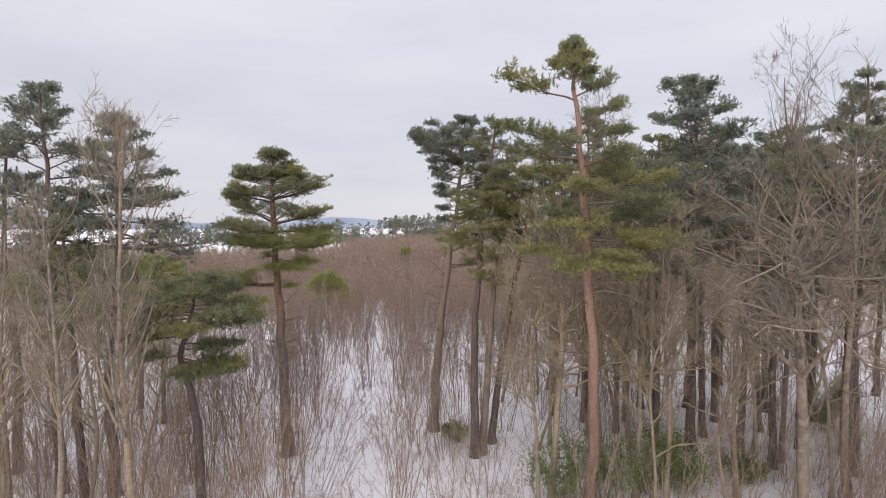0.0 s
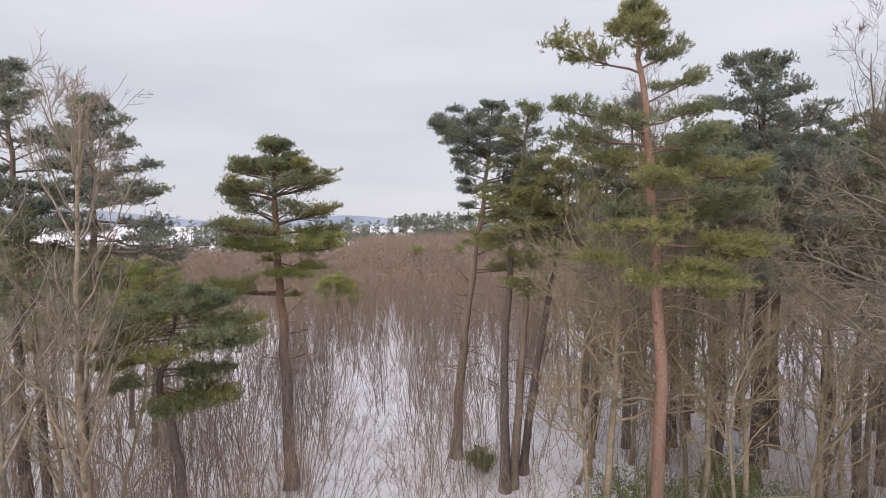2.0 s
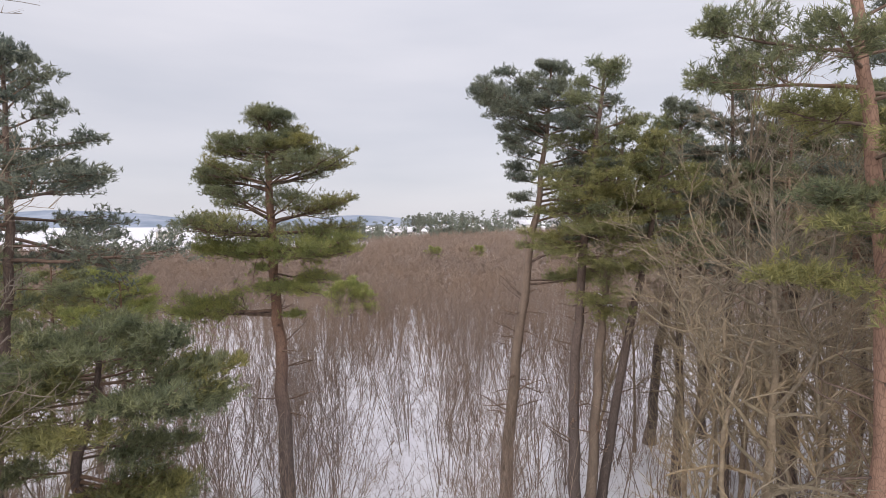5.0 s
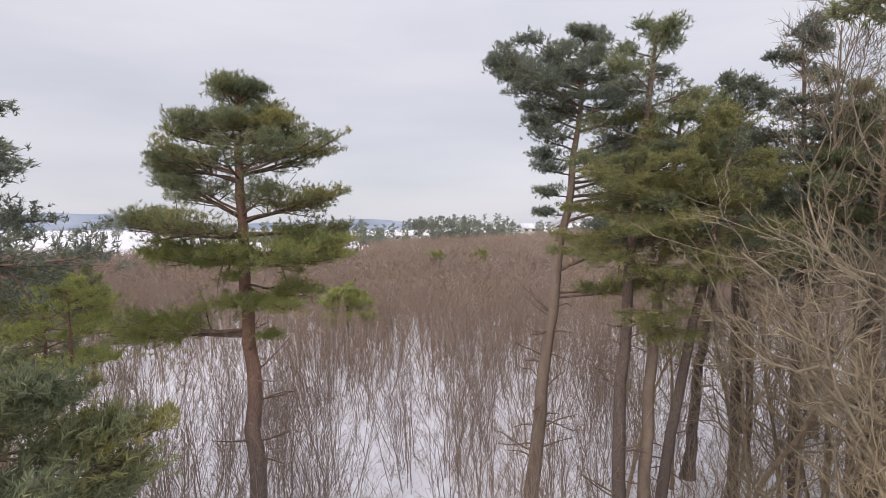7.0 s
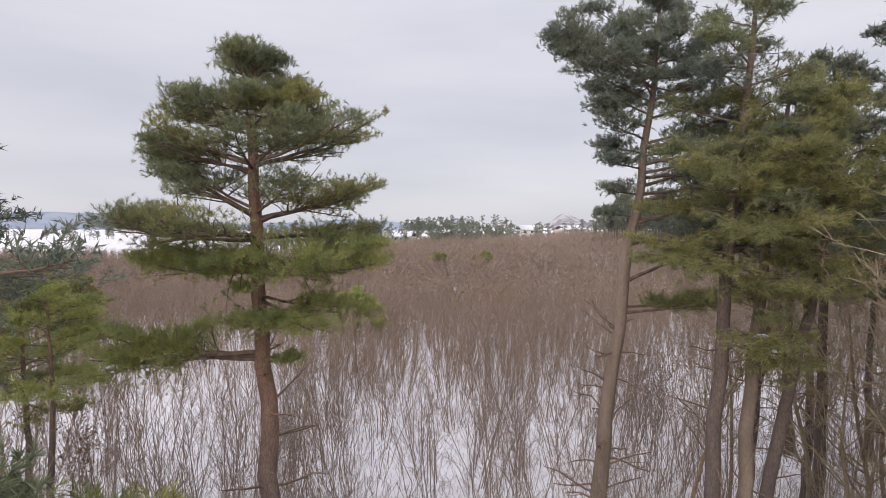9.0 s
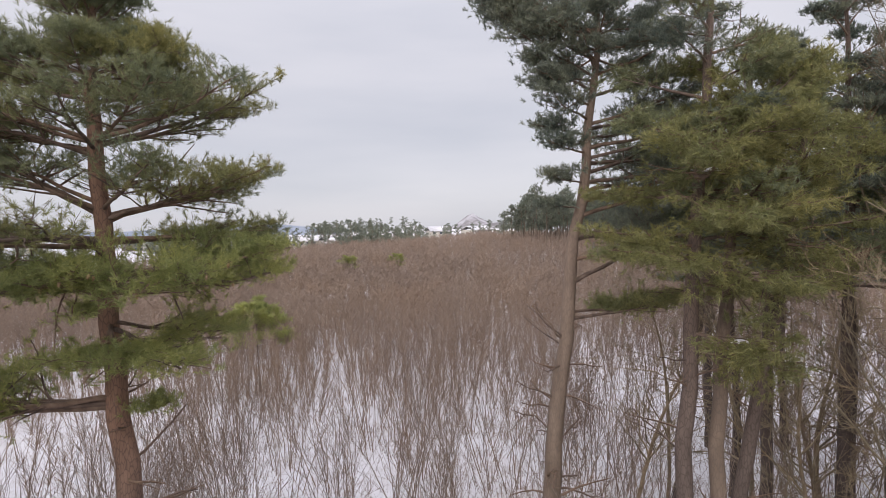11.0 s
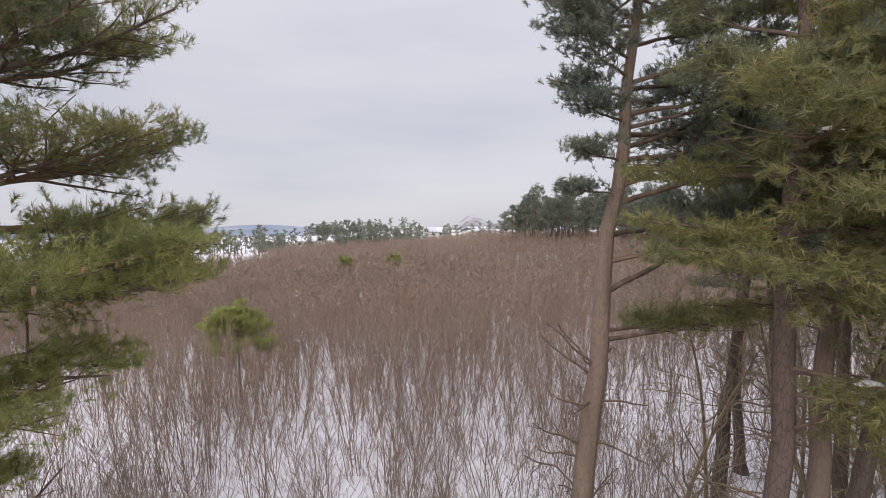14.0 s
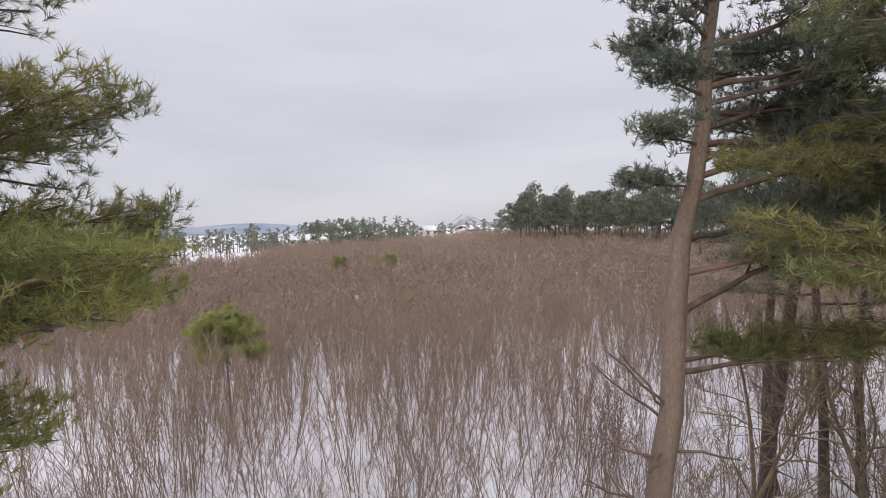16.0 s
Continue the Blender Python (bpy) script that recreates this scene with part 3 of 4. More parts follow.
for gx, gy, gh, gz in ((8.8, 22.7, 12.6, 8.4), (12.6, 26.6, 13.6, 7.8), (14.0, 23.2, 13.4, 8.0), (16.4, 25.2, 14.2, 8.0), (9.6, 28.8, 14.0, 8.2), (19.8, 22.4, 14.8, 7.6), (17.6, 30.0, 15.0, 8.0), (15.2, 20.6, 13.6, 8.0), (12.0, 22.2, 12.8, 8.4), (17.8, 20.0, 14.0, 7.8)):
    grove_pine(gx, gy, gh, 0.17, gz, 26, 2.9, BARK_DARK, [NEEDLE_DARK, NEEDLE, NEEDLE_DARK], "broad dark pine crowded among the grove", density=1.15, shape=0.45, count=9, nwid=0.027, dead=12)
for gx, gy, gh in ((20.5, 31.0, 14.5), (23.5, 28.0, 15.0), (12.4, 33.5, 14.0), (17.6, 35.0, 14.5), (9.6, 35.5, 13.0), (22.0, 37.0, 14.0), (26.0, 33.0, 15.0), (14.5, 39.0, 13.0),
                   (13.7, 31.0, 14.6), (15.5, 31.2, 14.4), (19.2, 28.6, 15.4), (21.4, 24.4, 15.6), (11.0, 30.6, 13.6), (24.5, 24.0, 15.6), (28.5, 28.5, 15.2), (18.6, 40.0, 14.0)):
    grove_pine(gx, gy, gh, 0.17, gh * 0.6, 20, 2.7, BARK_DARK, NEEDLE_DARK, "dark pine in the depth of the grove", dead=16, density=0.95, count=7, nwid=0.042)

# pines on the other side
grove_pine(-14.5, 20.8, 15.6, 0.20, 9.6, 28, 2.7, BARK_DARK, NEEDLE_DARK, "tall dark pine with open layered crown", (-1.0, 0.8), group="pines across from the grove")
grove_pine(-12.4, 20.7, 14.4, 0.20, 10.0, 28, 2.4, BARK_DARK, NEEDLE_DARK, "tall dark pine with open layered crown", (0.0, 0.5),
           extra=[(9.5, 4, 4.0, 6), (9.8, 30, 2.2, 8), (11.4, 8, 1.5, 10)], group="pines across from the grove")
grove_pine(-12.9, 19.7, 10.8, 0.17, 7.4, 20, 1.9, BARK_DARK, NEEDLE, "dark pine with a crooked trunk", (-0.9, 0.4), group="pines across from the grove")
grove_pine(-17.5, 22.5, 14.0, 0.19, 7.8, 24, 2.5, BARK_DARK, NEEDLE_DARK, "tall dark pine with open layered crown", group="pines across from the grove")

for lx, ly, lh in ((-16.8, 30.5, 8.4), (-18.8, 28.0, 8.8), (-20.5, 33.0, 8.6)):
    grove_pine(lx, ly, lh, 0.13, 4.6, 22, 2.2, BARK_GREY, [NEEDLE, NEEDLE_YELLOW], "low bushy pine deep in the thicket", density=1.0, group="low pines", dead=4, count=10, nwid=0.026, nlen=0.14, shape=0.5)

# low pines farther off
for fx, fy, fh in ((-30.0, 50.0, 8.4), (-33.5, 52.5, 7.8), (-26.5, 47.0, 6.8), (-37.0, 50.0, 8.6)):
    grove_pine(fx, fy, fh, 0.14, 2.6, 22, 2.6, BARK_DARK, [NEEDLE, NEEDLE_YELLOW], "low bushy pine beyond the thicket", density=0.8, group="low pines", dead=4, count=7, nwid=0.05, nlen=0.18, shape=0.6)

# the bent pine
BENT = [(5.5, 10, 1.7, -8), (5.5, 330, 1.6, -6), (5.8, 200, 1.3, 0), (6.0, 60, 1.4, 0), (7.0, 8, 2.2, 2), (7.2, 340, 1.9, 0), (7.4, 250, 1.4, 5), (7.5, 190, 1.4, 5), (7.5, 60, 1.5, 5), (7.8, 20, 1.5, 12),
        (7.9, 300, 1.2, 12), (8.0, 215, 1.1, 15), (8.2, 100, 0.9, 20), (8.2, 350, 0.8, 25)]
BENT += [(7.3, 175, 2.2, 4), (7.5, 190, 2.0, 8), (7.6, 230, 2.0, 6), (7.1, 205, 2.1, 0), (7.4, 15, 2.4, 4), (7.3, 320, 2.2, 3), (6.2, 20, 1.9, -2), (5.6, 350, 2.2, -5), (7.0, 0, 2.5, 2), (7.0, 300, 2.0, 0), (7.2, 170, 1.7, 5), (7.4, 35, 2.0, 5), (5.7, 0, 2.1, -6), (5.5, 290, 1.5, -6), (6.5, 215, 1.7, 0), (7.7, 130, 1.5, 10), (8.0, 0, 1.5, 15)]
BENT = [(10.0 - (10 - h) * 0.93, az, ln * 0.9, el) for h, az, ln, el in BENT]
pine("bent_pine", on_ground(-8.0, 17.8), "low bent pine with a crooked dark trunk and flat green pads", [(0.1, 0, 0), (0.05, 0, 3.0), (-0.15, 0, 4.8), (-0.45, -0.05, 6.0), (-0.1, -0.1, 7.2), (0.1, -0.1, 8.6)],
     0.16, BENT, 31, BARK_DARK, [NEEDLE, NEEDLE, NEEDLE_YELLOW], 1.6, 14, 0.12, 0.017, 10)

# the small pine out in the thicket
YOUNG = pine("young_pine", on_ground(-11.0, 52.5), "small bright green young pine among the saplings", [(0.2, 0, 0), (0.1, 0, 2.2), (0, 0, 5.0)], 0.09,
             crown_limbs(rng, 2.9, 4.9, 30, 2.3, 0.35, (8, 50)), 33, BARK_GREY, NEEDLE_YOUNG, 1.1, 14, 0.16, 0.022, 0, "young pines")
grove_pine(-14.5, 28.5, 8.7, 0.12, 6.0, 18, 1.9, BARK_GREY, NEEDLE_YOUNG, "small yellow-green pine deep in the thicket", density=1.2, group="young pines", dead=4, count=14, nwid=0.016, name="young_pine")
for yx, yy, yk in ((-7.5, 108.0, 0.82), (0.5, 112.0, 0.8)):
    copy_thing(YOUNG, pose(*on_ground(yx, yy), 0, 0, 140 + yx * 9)).scale = (yk, yk, yk)


# ---- bare broadleaf trees ----
def bare_tree(x, y, label, path, r0, seed, wood, n1=22, n2=5, n3=5, s0=0.3, ratio=0.42, up=0.22, spread=45, wig=0.13, group="bare broadleaf trees", name="bare_tree"):
    g = np.random.default_rng(seed)
    tree = thing(name, on_ground(x, y), label, "tree", group)
    P, R = trunk_mesh(path, r0, 9, 20, g)
    v, f = tubes(P[None], R[None], 9)
    part("trunk", mesh_of("trunk", v, [f], OLIVETRUNK if wood is OLIVEWOOD else wood, True), tree)
    A, AR = grow(P[None], R[None], g, n1, s0, 0.98, ratio, spread, up, 0.0, 8, wig, 0.55, 0.3)
    for j in range(n1):
        B, BR = grow(A[j:j + 1], AR[j:j + 1], g, n2, 0.2, 1.0, 0.5, 45, 0.12, 0.0, 5, wig + 0.04, 0.6, 0.4)
        C, CR = grow(B, BR, g, n2 * n3, 0.2, 1.0, 0.55, 42, 0.10, 0.0, 3, 0.15, 0.65, 0.5)
        v, f = tubes(A[j:j + 1], AR[j:j + 1], 6)
        limb = part("limb", mesh_of("limb", v, [f], wood, True), tree)
        w = joined([triangles(*tubes(B, np.maximum(BR, 0.006), 3)), triangles(*tubes(C, np.maximum(CR, 0.0045), 3)), blades(C, CR, g, n2 * n3 * 3, 0.28, 0.011)])
        part("twig_spray", mesh_of("twig_spray", w[0], [w[1]], wood), limb, "fine bare twigs", "stuff")
    return tree


bare_tree(-8.9, 15.2, "pale grey bare tree with upswept branches", [(0.5, 0, 0), (0.15, 0, 4), (0, 0, 8), (0.2, 0, 13)], 0.13, 41, GREYWOOD, 30, 6, 5, 0.35, 0.30, 0.3)
bare_tree(-10.4, 14.6, "pale grey bare tree with upswept branches", [(0, 0, 0), (0.2, 0, 4), (0, 0.2, 7), (-0.3, 0.2, 11)], 0.10, 42, GREYWOOD, 24, 5, 5, 0.35, 0.32, 0.3)
bare_tree(9.5, 14.4, "grey bare tree with wide twisting branches", [(0.1, 0, 0), (0, 0, 4), (-0.2, 0, 7.6), (-0.5, 0, 9.4), (-0.3, 0, 10.9)], 0.16, 43, DARKWOOD, 30, 7, 6, 0.4, 0.40, 0.06, 62, wig=0.3)
bare_tree(12.6, 17.2, "grey bare tree with wide twisting branches", [(0.1, 0, 0), (0, 0, 5), (0.2, 0, 9), (0.1, 0, 13)], 0.12, 44, DARKWOOD, 24, 6, 5, 0.4, 0.36, 0.2, 50)
bare_tree(3.9, 19.8, "lichened bare tree with a broad tangle of twigs", [(0, 0, 0), (0.2, 0, 3), (0.4, 0, 7), (0.3, 0.1, 11.4)], 0.14, 45, OLIVEWOOD, 34, 8, 6, 0.45, 0.40, 0.05, 64, wig=0.3)
bare_tree(5.6, 20.8, "lichened bare tree with a broad tangle of twigs", [(0, 0, 0), (0.1, 0, 3), (0.3, 0, 6), (0.5, 0.1, 10.0)], 0.11, 46, OLIVEWOOD, 22, 6, 5, 0.48, 0.36, 0.2, 50)
bare_tree(8.0, 19.6, "lichened bare tree with a broad tangle of twigs", [(0, 0, 0), (0.1, 0, 3), (-0.1, 0, 6), (0.1, 0.1, 9.6)], 0.11, 47, OLIVEWOOD, 24, 6, 5, 0.45, 0.36, 0.2, 50)
bare_tree(7.7, 23.4, "lichened bare tree leaning over the snow", [(0.3, 0, 0), (0.1, 0, 3), (-0.2, 0, 6), (-0.5, 0.1, 9.2)], 0.10, 48, OLIVEWOOD, 20, 6, 5, 0.46, 0.36, 0.2, 50)
bare_tree(10.8, 20.6, "lichened bare tree with a broad tangle of twigs", [(0.3, 0, 0), (0.1, 0, 3), (0.2, 0, 6), (0.0, 0.1, 10.2)], 0.11, 49, OLIVEWOOD, 24, 6, 6, 0.3, 0.36, 0.2, 50)
bare_tree(-13.8, 17.2, "thin brown bare tree", [(0.1, 0, 0), (0.1, 0, 3), (0, 0, 6), (0.2, 0.1, 10.0)], 0.09, 50, OLIVEWOOD, 24, 6, 5, 0.3, 0.34, 0.25, 45)


bare_tree(14.7, 23.8, "tall grey bare tree rising over the grove", [(0, 0, 0), (0.2, 0, 6), (0.1, 0, 11), (-0.2, 0.1, 16.6)], 0.11, 52, DARKWOOD, 26, 6, 5, 0.5, 0.3, 0.3, 38)
bare_tree(7.0, 26.6, "tall grey bare tree rising over the grove", [(0, 0, 0), (0.2, 0, 5), (0.1, 0, 10), (0.3, 0.1, 15.2)], 0.10, 53, DARKWOOD, 26, 6, 5, 0.5, 0.3, 0.3, 38)
bare_tree(7.2, 20.4, "lichened bare tree with wide hanging branches", [(0, 0, 0), (0.1, 0, 3), (0.2, 0.1, 6.5), (0.0, 0.1, 10.6)], 0.12, 54, OLIVEWOOD, 30, 7, 6, 0.45, 0.42, 0.10, 62)
SLIM = np.random.default_rng(51)
for sx, sy, sh in ((3.4, 19.2, 8.6), (6.6, 22.6, 9.4), (7.0, 17.8, 8.2), (8.9, 22.2, 9.6), (9.6, 18.0, 8.4), (11.9, 18.6, 9.2), (12.6, 22.0, 9.8), (14.4, 20.2, 9.2), (5.0, 25.6, 9.0),
                   (13.8, 24.6, 9.0), (6.5, 31.0, 8.6), (8.0, 33.0, 9.0), (5.8, 33.6, 8.4), (7.6, 29.6, 8.0), (3.4, 31.6, 7.4), (9.6, 31.0, 9.0), (16.0, 18.6, 9.0), (-11.6, 17.6, 8.4), (-14.8, 18.4, 9.0), (-16.6, 17.0, 8.6), (-10.6, 19.0, 7.0), (-12.6, 15.6, 8.8),
                   (4.3, 24.8, 7.2), (17.4, 20.4, 9.0), (18.6, 18.2, 9.2), (5.6, 27.4, 7.8)):
    bend = SLIM.normal(size=4) * 0.6
    bare_tree(sx, sy, "slim lichened bare tree in the underwood", [(0, 0, 0), (bend[0] * 0.5, bend[1] * 0.5, sh * 0.35), (bend[0], bend[2], sh * 0.7), (bend[3] + bend[0], bend[2], sh)], 0.06 + 0.03 * SLIM.random(),
              int(sx * 10 + 900), OLIVEWOOD, 17, 5, 5, 0.32, 0.36, 0.14, 55, wig=0.2, group="slim bare trees")


# ---- the thicket of saplings ----
def sapling_stems(g, stems, tall, spread, k=5, thick=0.0095):
    base = g.normal(size=(stems, 3)) * np.array([spread, spread, 0.0])
    lean = g.normal(size=(stems, 2)) * 0.10 + base[:, :2] * 0.36 + g.normal(size=(1, 2)) * 0.10
    h = tall * (0.6 + 0.5 * g.random(stems))
    P = np.zeros((stems, k, 3))
    P[:, 0] = base
    d = np.concatenate([lean, np.ones((stems, 1))], axis=1)
    for j in range(1, k):
        P[:, j] = P[:, j - 1] + unit(d) * (h / (k - 1))[:, None]
        d[:, :2] = d[:, :2] * 0.9 + g.normal(size=(stems, 2)) * 0.085
    R = (thick * (0.8 + 0.9 * g.random(stems)))[:, None] * np.linspace(1, 0.3, k)[None]
    return P, R


def sapling_arrays(seed, stems, tall, spread, n_twig, n_fine, k, thick, width, length=0.55, low=0.4, spread_out=0.75):
    """One clump of thin stems with side twigs, all as triangles."""
    g = np.random.default_rng(seed)
    P, R = sapling_stems(g, stems, tall, spread, k, thick)
    out = [triangles(*tubes(P, R, 3))]
    Q, QR = P, R
    if n_twig:
        Q, QR = grow(P, R, g, stems * n_twig, 0.34, 1.0, 0.38, 32, 0.12, 0.0, 3, 0.16, 0.6, 0.4)
        out.append(triangles(*tubes(Q, np.maximum(QR, 0.0045), 3)))
    out.append(blades(Q, QR, g, stems * n_fine, length, width, low if not n_twig else 0.1, 0.25, spread_out))
    return joined(out)


def scatter(g, x0, x1, y0, y1, spacing):
    nx, ny = int((x1 - x0) / spacing), int((y1 - y0) / spacing)
    X, Y = np.meshgrid(np.arange(nx), np.arange(ny))
    p = np.stack([X.ravel(), Y.ravel()], axis=1) + g.random((nx * ny, 2)) * 0.95
    return p * spacing + np.array([x0, y0])


def replicate(variants, places, g, size=(0.8, 1.2)):
    """Joins many turned and scaled copies of a few meshes into one."""
    which = g.integers(0, len(variants), len(places))
    vs, fs, off = [], [], 0
    for w, (v, f) in enumerate(variants):
        q = places[which == w]
        if not len(q):
            continue
        a = g.random(len(q)) * 2 * math.pi
        s = size[0] + (size[1] - size[0]) * g.random(len(q))
        c, n = np.cos(a) * s, np.sin(a) * s
        X = v[None, :, 0] * c[:, None] - v[None, :, 1] * n[:, None] + q[:, None, 0]
        Y = v[None, :, 0] * n[:, None] + v[None, :, 1] * c[:, None] + q[:, None, 1]
        Z = v[None, :, 2] * s[:, None] + q[:, None, 2]
        vs.append(np.stack([X, Y, Z], axis=-1).reshape(-1, 3))
        fs.append((f[None] + (np.arange(len(q)) * len(v))[:, None, None] + off).reshape(-1, f.shape[1]))
        off += len(q) * len(v)
    return np.concatenate(vs), np.concatenate(fs)


def with_ground(p):
    return np.concatenate([p, ground_z(p[:, 0], p[:, 1])[:, None] - 0.05], axis=1)


def clearing(p):
    """Keeps the open lane of snow and the feet of the big trees free."""
    x, y = p[:, 0], p[:, 1]
    lane = np.abs(x + 4.6 + 0.06 * (y - 24) + 0.8 * np.sin(y * 0.22)) < 1.0 - 0.008 * (y - 20)
    patch = np.sin(x * 0.75 + 1.4 * np.sin(y * 0.42)) * np.cos(y * 0.63 + 0.9 * np.sin(x * 0.5)) + 0.35 * np.sin(x * 2.1 + y * 1.7)
    return p[~(lane & (y < 62)) & ~((patch < np.where(x < -5, -0.75, -0.45)) & (y < 46))]


def build_thicket():
    g = np.random.default_rng(5)
    near = clearing(scatter(g, -13, 8, 23.0, 42, 1.54))
    near = near[(near[:, 0] < 1.5) | (near[:, 1] > 36) | (g.random(len(near)) < np.where(near[:, 1] > 27, 0.6, 0.4))]
    near = with_ground(near)
    near = near[np.argsort(near[:, 1] + 3 * g.random(len(near)))]
    single, rest = near[:len(near) * 3 // 4], near[len(near) * 3 // 4:]
    kinds = []
    for i in range(8):
        ob = thing("sapling", (0, 0, 0), "bare brown many-stemmed sapling standing in the snow", "sapling", "saplings of the thicket")
        P, R = sapling_stems(g, 5 + i % 3, 5.4 - 0.3 * (i % 4), 0.28, 6, 0.0125)
        for j in range(len(P)):
            v, f = tubes(P[j:j + 1], R[j:j + 1], 5)
            stem = part("stem", mesh_of("stem", v, [f], SAPWOOD, True), ob)
            Q, QR = grow(P[j:j + 1], R[j:j + 1], g, 11, 0.30, 1.0, 0.42, 30, 0.10, 0.0, 4, 0.16, 0.6, 0.4)
            w = joined([triangles(*tubes(Q, np.maximum(QR, 0.0045), 3)), blades(Q, QR, g, 44, 0.45, 0.008, spread=0.8)])
            part("twig_spray", mesh_of("twig_spray", w[0], [w[1]], SAPWOOD), stem, "fine bare twigs", "stuff")
        kinds.append(ob)
    for i, p in enumerate(single):
        m = pose(p[0], p[1], p[2], 0, 0, g.random() * 360)
        if i < len(kinds):
            kinds[i].matrix_basis = m
        else:
            copy_thing(kinds[i % len(kinds)], m)
    fine = [sapling_arrays(60 + i, 5 + i % 3, 5.2 - 0.3 * (i % 4), 0.30, 7, 22, 5, 0.0125, 0.009) for i in range(8)]
    middle = [sapling_arrays(70 + i, 4, 5.0 - 0.2 * (i % 3), 0.5, 0, 66, 4, 0.014, 0.0165, 0.65) for i in range(6)]
    coarse = [sapling_arrays(80 + i, 4, 5.0, 0.8, 0, 62, 3, 0.018, 0.05, 0.85, 0.2, 1.3) for i in range(5)]
    mid = clearing(np.concatenate([scatter(g, -34, -13, 22, 50, 2.0), scatter(g, 8, 34, 25, 50, 1.9), scatter(g, -13, 8, 42, 70, 1.25), scatter(g, -46, -13, 50, 70, 1.5), scatter(g, 8, 46, 50, 70, 1.5)]))
    under = clearing(np.concatenate([scatter(g, -20, -4.5, 13.5, 23.5, 1.1), scatter(g, -4.5, 10, 13.5, 23.5, 1.9), scatter(g, 10, 20, 13.5, 23.5, 1.15)]))
    under = under[~((under[:, 0] > 3.2) & (under[:, 0] < 10.5) & (under[:, 1] > 16.5) & (under[:, 1] < 21.5))]
    pieces = [replicate(fine, with_ground(under), g, (0.65, 1.15)), replicate(fine, rest, g), replicate(middle, with_ground(mid), g)]
    far = np.concatenate([scatter(g, -120, 120, 68, 118, 2.1), scatter(g, -170, 170, 118, 190, 2.9), scatter(g, -60, 200, 190, 300, 4.6)])
    far = far[(np.abs(far[:, 0] + 2) < 0.86 * far[:, 1] + 5) & ((far[:, 1] < 165 + 0.1 * far[:, 0]) | ((far[:, 0] > -0.17 * far[:, 1]) & (far[:, 0] < 0.45 * far[:, 1])))]
    pieces.append(replicate(coarse, with_ground(far), g, (0.85, 1.2)))
    v, f = joined(pieces)
    tagged(new("thicket", mesh_of("thicket", v, [f], SAPWOOD)), "dense brown thicket of bare saplings across the snowy valley", "thicket", kind="stuff")


build_thicket()


# ---- the belt of pines on the slope and the far rows ----
def far_tree(seed, h, low, n, reach, tufts, count, nl, nw):
    """A tree for the distance: trunk and limbs as one set of triangles, needles as another."""
    q = np.random.default_rng(seed)
    P, R = trunk_mesh([(0, 0, 0), (q.normal() * 0.2, 0, h * 0.5), (q.normal() * 0.3, 0.1, h)], 0.15, 5, 6, q)
    ws, ls = [triangles(*tubes(P[None], R[None], 5))], []
    for hh, az, ln, el in crown_limbs(q, h * low, h - 0.2, n, reach, 0.6, (0, 45)):
        st = np.array([np.interp(hh, P[:, 2], P[:, j]) for j in range(3)])
        L, LR = pine_limb(st, 0.05, az, ln, el, q)
        if count > 6:
            ws.append(triangles(*tubes(L[:, ::2], LR[:, ::2], 3)))
        p = L[0][q.integers(3, 9, tufts)] + q.normal(size=(tufts, 3)) * np.array([0.42, 0.42, 0.16])
        ls.append(needles(p, unit(q.normal(size=(tufts, 3)) * 0.6 + np.array([0, 0, 0.6])), q, count, nl, nw))
    return joined(ws), joined(ls)


def build_belt():
    g = np.random.default_rng(9)
    kinds = []
    for i in range(5):
        w, l = far_tree(100 + i, 11.0 + i * 0.6, 0.5, 15, 2.7, 20, 8, 0.36, 0.12)
        ob = thing("belt_pine", (0, 0, 0), "slim dark pine in the belt on the slope", "tree", "pines of the belt")
        part("trunk", mesh_of("trunk", w[0], [w[1]], BARK_TAN), ob)
        part("crown", mesh_of("crown", l[0], [l[1]], NEEDLE_DARK), ob)
        kinds.append(ob)
    n = 0
    for row in range(5):
        for i in range(36):
            s = (i + g.random() * 0.8) / 36
            x = 31 + 40 * s + row * 3.5 + g.normal()
            y = 160 - 84 * s + row * 4 + g.normal() * 2
            k = 0.85 + 0.35 * g.random()
            m = pose(*on_ground(x, y), 0, 0, g.random() * 360) @ Matrix.Diagonal((k, k, k, 1))
            if n < len(kinds):
                kinds[n].matrix_basis = m
            else:
                made = copy_thing(kinds[n % 5], m)
                made.matrix_basis = m
            n += 1


build_belt()


